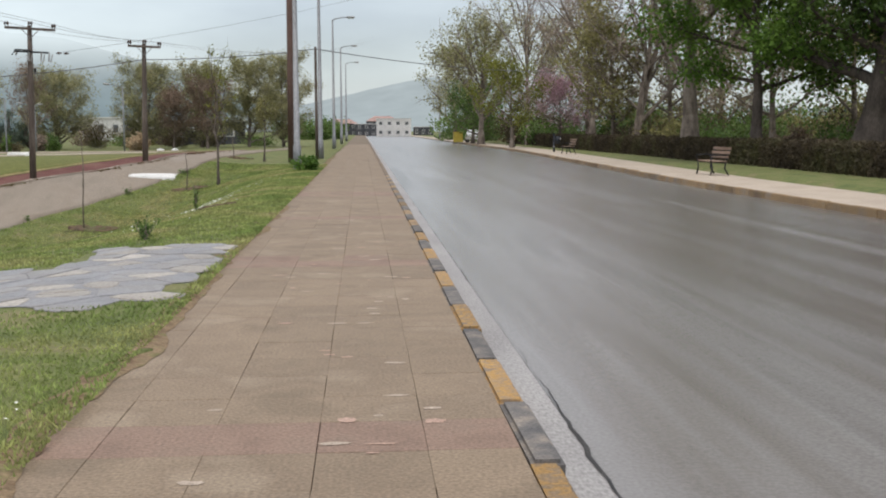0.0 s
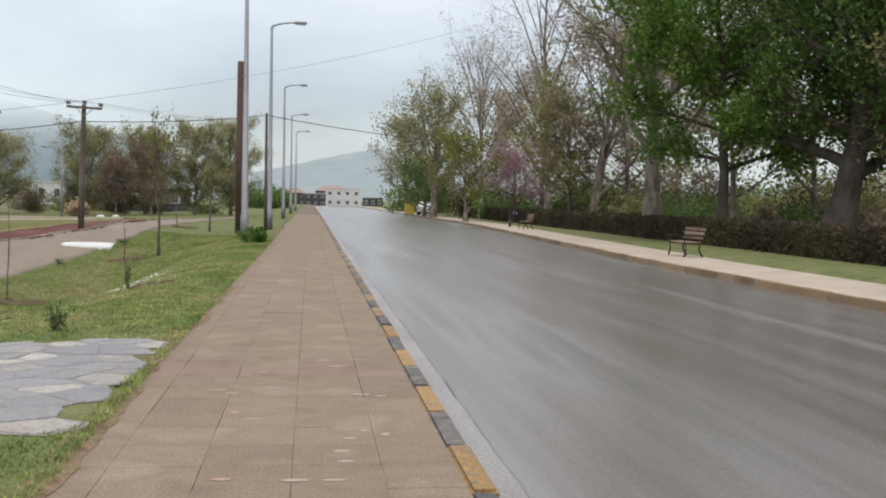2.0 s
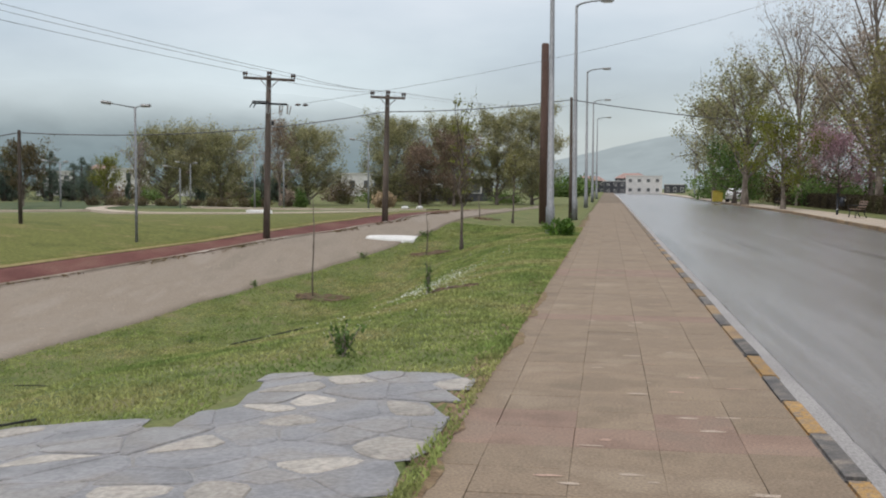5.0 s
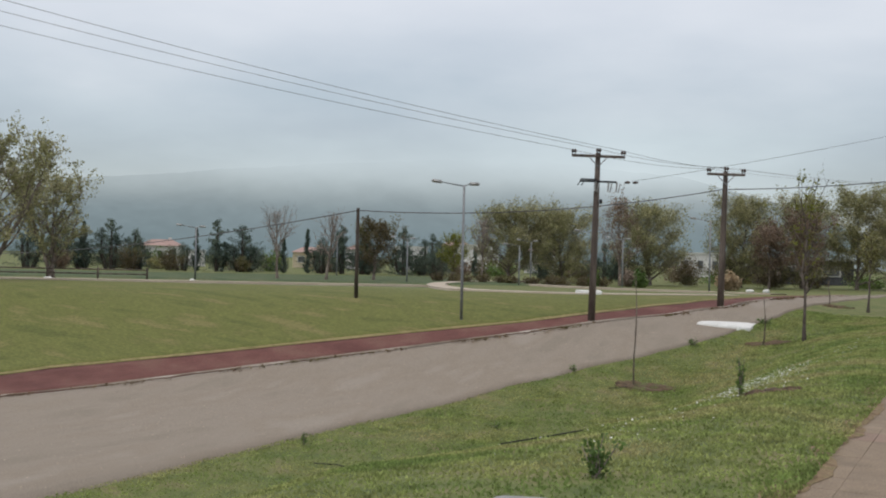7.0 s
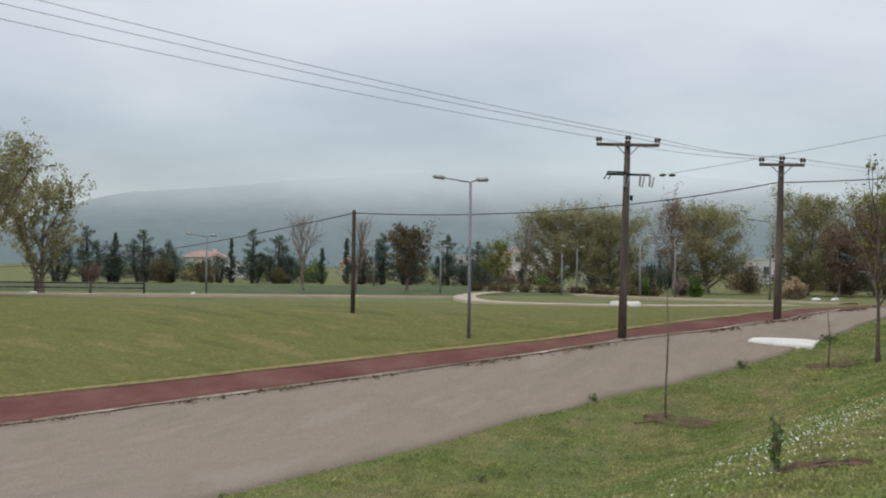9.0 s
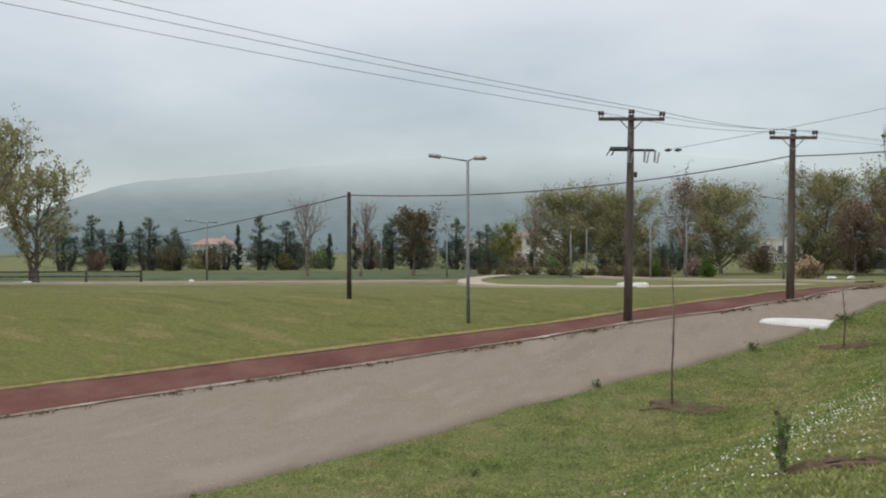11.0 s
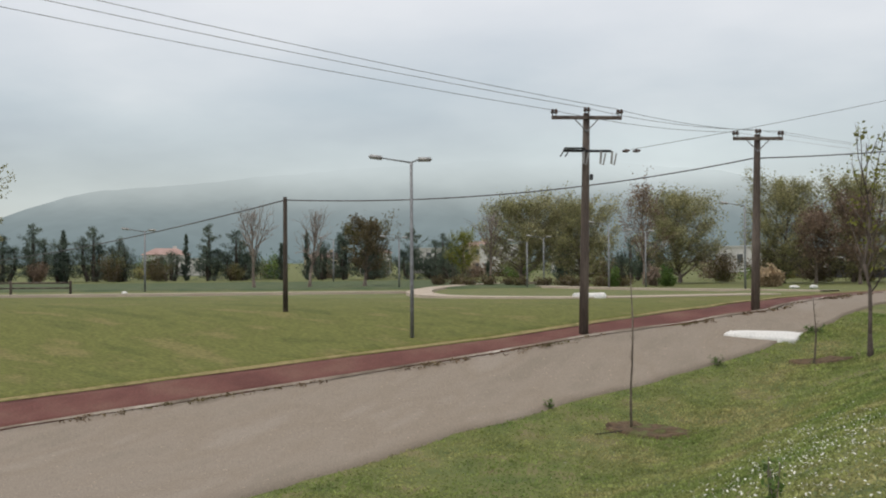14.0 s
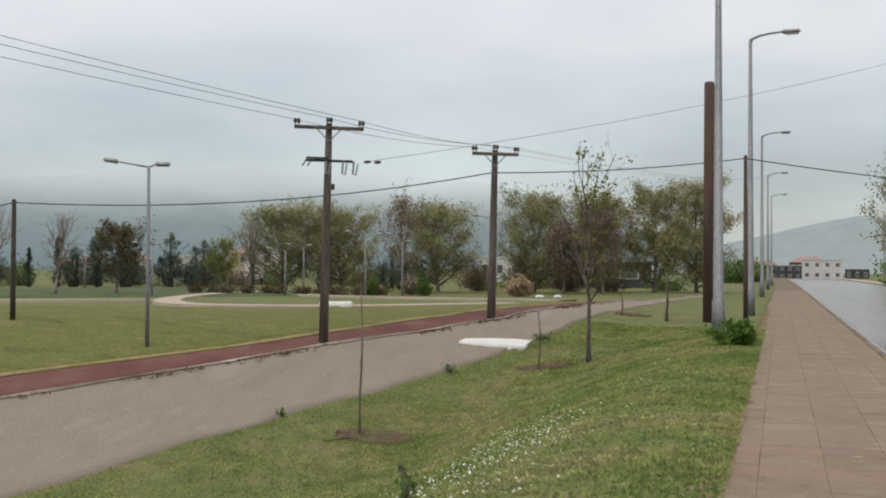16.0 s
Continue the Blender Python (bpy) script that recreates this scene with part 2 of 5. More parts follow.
# poplar, reddish and conifer leaf tones are paled to imitate distance haze
M_poplar = leafy("poplar_leaf", [(0.25, 0.25, 0.125), (0.31, 0.305, 0.155), (0.37, 0.35, 0.19)])
M_budding = leafy("budding_leaf", [(0.27, 0.215, 0.175), (0.35, 0.28, 0.225), (0.29, 0.27, 0.15)])
M_pink = leafy("pink_blossom", [(0.40, 0.245, 0.29), (0.47, 0.30, 0.35), (0.38, 0.27, 0.28)])
M_redleaf = leafy("reddish_leaf", [(0.20, 0.145, 0.105), (0.26, 0.19, 0.14)])
M_conifer = leafy("conifer_needle", [(0.074, 0.108, 0.088), (0.108, 0.146, 0.114), (0.143, 0.176, 0.127)], 0.7)
M_hedge = leafy("clipped_hedge_leaf", [(0.097, 0.081, 0.045), (0.149, 0.122, 0.067), (0.156, 0.156, 0.064)], 0.7)
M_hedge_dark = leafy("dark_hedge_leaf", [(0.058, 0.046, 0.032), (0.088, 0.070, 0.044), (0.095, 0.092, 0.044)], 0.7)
M_straw = leafy("dry_straw", [(0.40, 0.30, 0.19), (0.52, 0.41, 0.28)], 0.8)
M_litter = leafy("dead_grass", [(0.13, 0.085, 0.05), (0.20, 0.14, 0.085), (0.15, 0.13, 0.06)], 0.8)
M_yelleaf = leafy("yellow_green_leaf", [(0.16, 0.18, 0.035), (0.23, 0.24, 0.05)], 0.7)
M_plaster = material("white_plaster", [(0.55, 0.54, 0.52), (0.65, 0.64, 0.62)], 0.6, 12, 0.9, bump=0.1)
M_cream = material("cream_plaster", [(0.50, 0.42, 0.28), (0.58, 0.5, 0.36)], 0.6, 12, 0.9, bump=0.1)
M_dkwall = material("dark_cladding", [(0.05, 0.052, 0.06), (0.075, 0.078, 0.085)], 0.8, 12, 0.8, bump=0.1)
# clay red paled, with the distance haze put into the base colour
M_roof = material("hazed_clay_roof_tile", [(0.30, 0.20, 0.175), (0.37, 0.26, 0.23)], 1.2, 14, 0.85, bump=0.4)
M_glass = material("dark_window_glass", [(0.09, 0.095, 0.10), (0.13, 0.135, 0.14)], 2, 10, 0.15, bump=0, spec=0.5)
M_frame = material("window_frame_paint", [(0.5, 0.5, 0.48), (0.6, 0.6, 0.58)], 2, 20, 0.6, bump=0)
M_carpaint = material("white_car_paint", [(0.55, 0.56, 0.57), (0.62, 0.63, 0.64)], 2, 10, 0.25, bump=0, spec=0.5)
M_rubber = material("tyre_rubber", [(0.015, 0.015, 0.016), (0.03, 0.03, 0.03)], 4, 30, 0.8, bump=0.1)
M_skip = material("yellow_plastic", [(0.42, 0.33, 0.06), (0.5, 0.4, 0.08)], 2, 20, 0.6, bump=0)
M_disc = material("white_sticker", [(0.6, 0.6, 0.6), (0.7, 0.7, 0.7)], 2, 20, 0.5, bump=0)
M_pipe = material("black_hose", [(0.012, 0.012, 0.013), (0.025, 0.025, 0.025)], 2, 20, 0.6, bump=0)
# glowing blue-grey tones that already hold the distance haze in their colour
M_mountain = backdrop_material("painted_haze_mountain", (0.175, 0.245, 0.27), (0.31, 0.375, 0.405), 84, 32)
M_hill = backdrop_material("painted_haze_hill", (0.335, 0.40, 0.425), (0.40, 0.465, 0.495), 260, 10)


# ---- mesh helpers ----
def mesh_of(name, verts, faces, mat=None, smooth=False):
    me = bpy.data.meshes.new(name)
    me.from_pydata([tuple(v) for v in verts], [], [tuple(f) for f in faces])
    if mat:
        me.materials.append(mat)
    if smooth:
        me.polygons.foreach_set("use_smooth", [True] * len(me.polygons))
    me.update()
    return me


def bm_mesh(name, bm, mat, smooth=False):
    me = bpy.data.meshes.new(name)
    bm.to_mesh(me)
    bm.free()
    me.materials.append(mat)
    if smooth:
        me.polygons.foreach_set("use_smooth", [True] * len(me.polygons))
    return me


def part(name, data, parent, m=None, label=""):
    ob = new(name, data)
    ob.parent = parent
    if m is not None:
        ob.matrix_basis = m
    if label:
        ob["label"] = label
    return ob


def thing(name, m, label, category, group="", kind=""):
    ob = new(name)
    ob.empty_display_size = 0.2
    ob.matrix_basis = m
    return tagged(ob, label, category, group, kind)


def box_bm(sx, sy, sz, x=0, y=0, z=0, bevel=0.0, bm=None):
    bm = bm or bmesh.new()
    r = bmesh.ops.create_cube(bm, size=1, matrix=Matrix.Translation((x, y, z)) @ Matrix.Diagonal((sx, sy, sz, 1)))
    if bevel:
        es = {e for v in r["verts"] for e in v.link_edges}
        bmesh.ops.bevel(bm, geom=list(es), offset=bevel, segments=2, affect="EDGES")
    return bm


def tube_arrays(segs, sides):
    """Tapered tubes: rows of p0, p1, r0, r1."""
    V, F = [], []
    ang = np.linspace(0, 2 * math.pi, sides, endpoint=False)
    ring = np.stack([np.cos(ang), np.sin(ang)], 1)
    for p0, p1, r0, r1 in segs:
        d = p1 - p0
        ln = np.linalg.norm(d)
        if ln < 1e-5:
            continue
        d = d / ln
        a = np.cross(d, (1, 0, 0) if abs(d[0]) < 0.8 else (0, 1, 0))
        a /= np.linalg.norm(a)
        b = np.cross(d, a)
        k = len(V)
        off = ring[:, :1] * a + ring[:, 1:] * b
        V.extend(p0 + off * r0)
        V.extend(p1 + d * r1 * 0.3 + off * r1)
        for i in range(sides):
            j = (i + 1) % sides
            F.append((k + i, k + j, k + sides + j, k + sides + i))
        F.append(tuple(k + sides + i for i in range(sides)))
    return V, F


def path_tube(pts, radii, sides=8):
    """One smooth tube along points."""
    pts = [np.array(p, float) for p in pts]
    V, F = [], []
    ang = np.linspace(0, 2 * math.pi, sides, endpoint=False)
    prev = None
    for i, p in enumerate(pts):
        d = pts[min(i + 1, len(pts) - 1)] - pts[max(i - 1, 0)]
        d /= np.linalg.norm(d)
        a = np.cross(d, (1, 0, 0) if abs(d[0]) < 0.8 else (0, 1, 0)) if prev is None else prev - d * (prev @ d)
        a /= np.linalg.norm(a)
        prev = a
        b = np.cross(d, a)
        V.extend(p + (np.cos(t) * a + np.sin(t) * b) * radii[i] for t in ang)
    n = len(pts)
    for i in range(n - 1):
        for j in range(sides):
            k = (j + 1) % sides
            F.append((i * sides + j, i * sides + k, (i + 1) * sides + k, (i + 1) * sides + j))
    F.append(tuple(range(sides))[::-1])
    F.append(tuple((n - 1) * sides + j for j in range(sides)))
    return V, F


def leaf_mesh(name, centres, size, mat, rng, aspect=0.55, upright=0.0):
    """Many small folded leaves at the given centres."""
    c = np.asarray(centres, float)
    n = len(c)
    d = rng.normal(size=(n, 3))
    d[:, 2] += upright
    d /= np.linalg.norm(d, axis=1)[:, None]
    s = np.cross(d, rng.normal(size=(n, 3)))
    s /= np.linalg.norm(s, axis=1)[:, None] + 1e-9
    nn = np.cross(d, s)
    L = (size * rng.uniform(0.6, 1.35, n))[:, None]
    v = np.stack([c - d * L / 2, c + s * L * aspect / 2 + nn * L * 0.1, c + d * L / 2, c - s * L * aspect / 2 + nn * L * 0.1], 1).reshape(-1, 3)
    f = np.arange(4 * n).reshape(-1, 4)
    me = bpy.data.meshes.new(name)
    me.vertices.add(4 * n)
    me.vertices.foreach_set("co", v.ravel())
    me.loops.add(4 * n)
    me.loops.foreach_set("vertex_index", f.ravel().astype(np.int32))
    me.polygons.add(n)
    me.polygons.foreach_set("loop_start", (np.arange(n) * 4).astype(np.int32))
    me.polygons.foreach_set("loop_total", np.full(n, 4, np.int32))
    me.materials.append(mat)
    me.update(calc_edges=True)
    me.validate()
    return me


# ---- lie of the land ----
def smooth(a, b, x):
    t = np.clip((np.asarray(x, float) - a) / (b - a), 0, 1)
    return t * t * (3 - 2 * t)


def land(x, y):
    """Height of the open ground: a bank falls to the gravel road, and the field rises behind it."""
    x, y = np.asarray(x, float), np.asarray(y, float)
    s = -0.45 * x + 0.89 * y
    fall = 2.08 * (0.22 + 0.78 * np.maximum(smooth(12.0, 28.0, y), smooth(4.5, 9.0, -x)))
    rise = 0.2613 * (np.logaddexp(0, (s - 33.5) / 1.5) * 1.5 - np.logaddexp(0, s - 43.0))
    return (rise - fall - 0.3 * smooth(47, 75, s)) * smooth(1.7, 8.1, -x)


def zat(x, y):
    return float(land(x, y))


def right_kerb(y):
    return 9.2 + 0.042 * (np.clip(y, 30, 75) - 30)


def drape(name, rows_a, rows_b, across, lift, mat, step=0.8, wobble=0.0):
    """A sheet laid on the land between two edges given as (y, x) rows."""
    a, b = np.array(rows_a, float), np.array(rows_b, float)
    y0, y1 = max(a[0, 0], b[0, 0]), min(a[-1, 0], b[-1, 0])
    ys = np.arange(y0, y1 + step, step)
    V, F = [], []
    for i, y in enumerate(ys):
        xa, xb = np.interp(y, a[:, 0], a[:, 1]), np.interp(y, b[:, 0], b[:, 1])
        if wobble:
            xa += wobble * noise.noise((y * 0.9, 3.1, 0)) + 0.5 * wobble * noise.noise((y * 3.3, 9.1, 0))
            xb += wobble * noise.noise((y * 0.9, 7.7, 0)) + 0.5 * wobble * noise.noise((y * 3.3, 1.1, 0))
        cuts = [0, 0.006] + [k / across for k in range(1, across)] + [0.994, 1] if across > 2 else [k / across for k in range(across + 1)]
        for k, u in enumerate(cuts):
            x = xa + (xb - xa) * u
            V.append((x, y, zat(x, y) + (-0.08 if across > 2 and k in (0, len(cuts) - 1) else lift)))
    n = len(cuts)
    for i in range(len(ys) - 1):
        for k in range(n - 1):
            F.append((i * n + k, i * n + k + 1, (i + 1) * n + k + 1, (i + 1) * n + k))
    return mesh_of(name, V, F, mat, True)


# ---- large structure ----
xs = np.unique(np.concatenate([np.array([-900, -600, -400, -280, -200, -150, -120, -100, -85]), np.arange(-75, -46, 2.5), np.arange(-46, -20, 1.0), np.arange(-20, -2, 0.6), np.arange(-2, -1.0, 0.12),
                               np.array([-1.0, -0.9, 0, 8, 11.0, 11.2, 11.5, 12.5, 14, 16, 18, 21, 25, 30, 40, 60, 90, 140, 200, 300, 500, 900])]))
ys = np.unique(np.concatenate([np.array([-300, -150, -80, -40, -20, -10, -5]), np.arange(0, 40, 0.3), np.arange(40, 80, 1.0), np.arange(80, 140, 5), np.array([160, 200, 260, 350, 500, 800, 1300])]))
gx, gy = np.meshgrid(xs, ys)
gz = land(gx, gy)
edge = np.array([-1.28 + 0.16 * noise.noise((y * 0.7, 0.3, 0)) + 0.09 * noise.noise((y * 2.9, 4.3, 0)) for y in ys])[:, None]
right = right_kerb(ys)[:, None] + 2.3
gz = np.where(gx > edge, -0.4, gz + np.where(gx < -12.2, -0.05, np.where(gx < -4.5, 0.0, 0.03)))
gz = np.where(gx > right, 0.012, gz)
n = len(xs)
gf = [(i * n + k, i * n + k + 1, (i + 1) * n + k + 1, (i + 1) * n + k) for i in range(len(ys) - 1) for k in range(n - 1)]
ground = new("ground", mesh_of("ground", np.stack([gx.ravel(), gy.ravel(), gz.ravel()], 1), gf, M_grass, True))
tagged(ground, "patchy green grass ground with bare earth", "ground", kind="structure")

road_y = np.concatenate([np.arange(-30, 120, 2.0), np.array([120, 150, 200, 300, 420])])
rv, rf = [], []
for y in road_y:
    xr = float(right_kerb(y))
    for k in range(9):
        u = k / 8
        rv.append((1.28 + (xr - 1.28) * u, y, -0.135 + 0.06 * (1 - (2 * u - 1) ** 2)))
for i in range(len(road_y) - 1):
    rf += [(i * 9 + k, i * 9 + k + 1, (i + 1) * 9 + k + 1, (i + 1) * 9 + k) for k in range(8)]
road = new("road", mesh_of("road", rv, rf, M_asphalt, True))
tagged(road, "worn grey asphalt road with streaky tyre wear", "road", kind="structure")


sv, sf = [], []
for y in np.arange(1.0, 60, 0.1):
    e = -1.28 + 0.16 * noise.noise((y * 0.7, 0.3, 0)) + 0.09 * noise.noise((y * 2.9, 4.3, 0))
    w = 0.04 + 0.05 * max(0, noise.noise((y * 2.1, 8.3, 0)) + 0.3) + 0.03 * noise.noise((y * 9.0, 1.3, 0))
    sv += [(e - 0.12, y, 0.034), (e + max(w, 0.01), y, 0.005)]
sf = [(2 * i, 2 * i + 1, 2 * i + 3, 2 * i + 2) for i in range(len(sv) // 2 - 1)]
tagged(new("edge_soil", mesh_of("edge_soil", sv, sf, M_dry)), "dry brown earth along the pavement edge", "soil", kind="structure")


def long_strip(name, x0, x1, z, mat, lab, cat, y0=-30, y1=420, right_side=False, thick=0.1):
    V, F = [], []
    for y in road_y:
        if y0 <= y <= y1:
            o = float(right_kerb(y)) - 9.2 if right_side else 0
            V += [(x0 + o, y, z), (x1 + o, y, z), (x1 + o, y, z - thick), (x0 + o, y, z - thick)]
    for i in range(len(V) // 4 - 1):
        for k in range(4):
            F.append((i * 4 + k, i * 4 + (k + 1) % 4, i * 4 + 4 + (k + 1) % 4, i * 4 + 4 + k)[::-1])
    return tagged(new(name, mesh_of(name, V, F, mat)), lab, cat, kind="structure")


long_strip("gutter", 1.06, 1.275, -0.118, M_gutter, "pale concrete gutter strip beside the kerb", "gutter")
long_strip("pavement_bed", -1.55, 0.92, -0.022, M_bed, "sandy bedding under the pavement slabs", "pavement")
pave_right = long_strip("pavement_far", 9.36, 11.5, 0.0, M_pale, "pale concrete pavement across the road", "pavement", right_side=True)
V, F = [], []
for i, y in enumerate(np.arange(-2, 90, 0.12)):
    x = 1.285 + 0.03 * noise.noise((y * 1.6, 2.2, 0)) + 0.02 * noise.noise((y * 6, 2.2, 0))
    w = 0.0015 + 0.005 * max(0, noise.noise((y * 0.8, 5, 0)) + 0.1) + 0.010 * max(0, 1 - abs(y - 5.6) / 1.6)
    V += [(x - w, y, -0.114), (x + w, y, -0.114)]
F = [(2 * i, 2 * i + 1, 2 * i + 3, 2 * i + 2) for i in range(len(V) // 2 - 1)]
tagged(new("road_crack", mesh_of("road_crack", V, F, M_tar)), "dark open crack between gutter and asphalt", "crack", kind="structure")

NEAR = [(2, -12.6), (24.9, -12.5), (27.5, -12.4), (29.8, -11.95), (31.7, -11.65), (33.0, -11.25), (34.3, -10.65), (35.6, -10.0), (37.0, -9.15), (38.7, -8.25), (40.7, -7.3), (43.0, -6.4), (45.4, -6.0), (49, -5.7), (56, -5.5), (67, -5.3), (90, -4.6)]
FAR = [(2, -32.78), (26.6, -20.38), (28.8, -19.18), (31.1, -17.68), (33.4, -15.88), (35.5, -14.23), (37.5, -12.68), (39.6, -11.18), (41.8, -9.33), (44, -7.93), (47, -7.28), (52, -6.88), (62, -6.18), (71, -5.68), (90, -4.98)]
RED = [(2, -35.78), (28.0, -22.28), (30, -20.58), (32.1, -18.83), (34.4, -16.83), (36.6, -14.83), (38.5, -13.08), (40.5, -11.58), (43.5, -9.53), (46, -8.53), (50, -7.78), (56, -7.18), (63, -6.68)]
FAR_OUT = [(y, x - 0.16) for y, x in FAR]
tagged(new("gravel_road", drape("gravel_road", FAR, NEAR, 12, 0.05, M_gravel, 0.5, 0.18)), "pale compacted gravel road below the grass bank", "road", kind="structure")
tagged(new("running_track", drape("running_track", RED, FAR_OUT, 6, 0.045, M_red, 0.5, 0.05)), "dark red running track strip beside the gravel", "track", kind="structure")
tagged(new("track_edging", drape("track_edging", FAR_OUT, FAR, 1, 0.065, M_edge, 0.5, 0.1)), "pale worn edging line of the track", "edging", kind="structure")
RED_OUT = [(y, x - 0.22) for y, x in RED]
tagged(new("field_fringe", drape("field_fringe", RED_OUT, RED, 1, 0.062, M_fringe, 0.4, 0.1)), "dry straw coloured grass fringe along the track", "grass", kind="structure")
FIELD_L = [(2, -60), (25, -48), (36.5, -35.0), (40.2, -29), (41.5, -24), (42.6, -20.5), (43.4, -17.9), (44.4, -14.2), (46.7, -11.6), (50, -9.0), (56, -7.9)]
tagged(new("playing_field", drape("playing_field", FIELD_L, RED_OUT, 40, 0.03, M_field, 0.8, 0.1)), "yellowish green mown grass field", "field", kind="structure")


def ribbon(name, pts, width, lift, mat, lab, cat):
    P = np.array(pts, float)
    t = np.linspace(0, len(P) - 1, 8 * len(P))
    X, Y = np.interp(t, np.arange(len(P)), P[:, 0]), np.interp(t, np.arange(len(P)), P[:, 1])
    for _ in range(6):
        X[1:-1], Y[1:-1] = (X[:-2] + X[2:]) / 2, (Y[:-2] + Y[2:]) / 2
    dx, dy = np.gradient(X), np.gradient(Y)
    ln = np.hypot(dx, dy)
    V = []
    for x, y, a, b in zip(X, Y, -dy / ln, dx / ln):
        for k in (-0.53, -0.5, 0, 0.5, 0.53):  # both edges dip into the land
            px, py = x + a * width * k, y + b * width * k
            V.append((px, py, zat(px, py) + (lift if abs(k) < 0.51 else -0.09)))
    F = [(i * 5 + k, i * 5 + k + 1, i * 5 + k + 6, i * 5 + k + 5) for i in range(len(X) - 1) for k in range(4)]
    return tagged(new(name, mesh_of(name, V, F, mat)), lab, cat, kind="structure")


ribbon("rough_meadow", [(-70, 44), (-58, 54), (-48, 62), (-40, 70), (-33, 78)], 22.0, 0.03, M_meadow, "darker rough meadow beyond the field", "meadow")
ribbon("park_path", [(-30.5, 80), (-32, 74), (-30.5, 66), (-25.8, 56.5), (-21.3, 48.6), (-18.8, 45.4), (-16.6, 44.9), (-14.2, 45.6), (-12.2, 47.0), (-9.5, 51)], 0.95, 0.05, M_pale, "pale curving park path beyond the field", "path")
ribbon("sandy_path", [(-37, 37.5), (-33, 41.2), (-30.3, 44.2), (-27.5, 47.5), (-24.0, 52.0)], 1.0, 0.05, M_pale, "sandy strip along the field edge", "path")
ribbon("park_path", [(-8.6, 56.5), (-13, 60), (-18.5, 64), (-26, 70)], 0.9, 0.05, M_pale, "pale narrow park path", "path")


def ridge(name, mat, radius, a0, a1, profile, lab):
    """A far slope round the place, with its crest given by bearing."""
    P = np.array(profile, float)
    V, F = [], []
    na, nh = 120, 14
    for i in range(na + 1):
        a = a0 + (a1 - a0) * i / na
        h = np.interp(a, P[:, 0], P[:, 1]) * (1 + 0.05 * noise.noise((a * 0.25, 1, 0)) + 0.02 * noise.noise((a * 1.3, 5, 0)))
        for k in range(nh + 1):
            u = k / nh
            r = radius + 160 * u + 25 * noise.noise((a * 0.12, u * 3, 2))
            V.append((r * math.sin(radians(a)), r * math.cos(radians(a)), -3 + (h + 3) * u ** 0.9 * (radius + 160 * u) / radius))
    for i in range(na):
        for k in range(nh):
            F.append((i * (nh + 1) + k, (i + 1) * (nh + 1) + k, (i + 1) * (nh + 1) + k + 1, i * (nh + 1) + k + 1))
    return tagged(new(name, mesh_of(name, V, F, mat, True)), lab, "backdrop", kind="structure")


ridge("backdrop_mountain", M_mountain, 880, -77, -3, [(-77.3, 4), (-57.3, 8), (-53.3, 17), (-50.3, 39), (-48.3, 50), (-46.3, 56), (-42.3, 62), (-37.3, 69), (-30.3, 79), (-22.3, 83), (-14.3, 69), (-8.3, 41), (-3.3, 10)], "blue mountain with painted mist, its top fading into cloud")
ridge("backdrop_hill", M_hill, 760, -7, 26, [(-7, 10), (-3, 18), (0, 27), (4, 37), (9, 30), (16, 18), (26, 12)], "wooded hill beyond the road with painted haze")


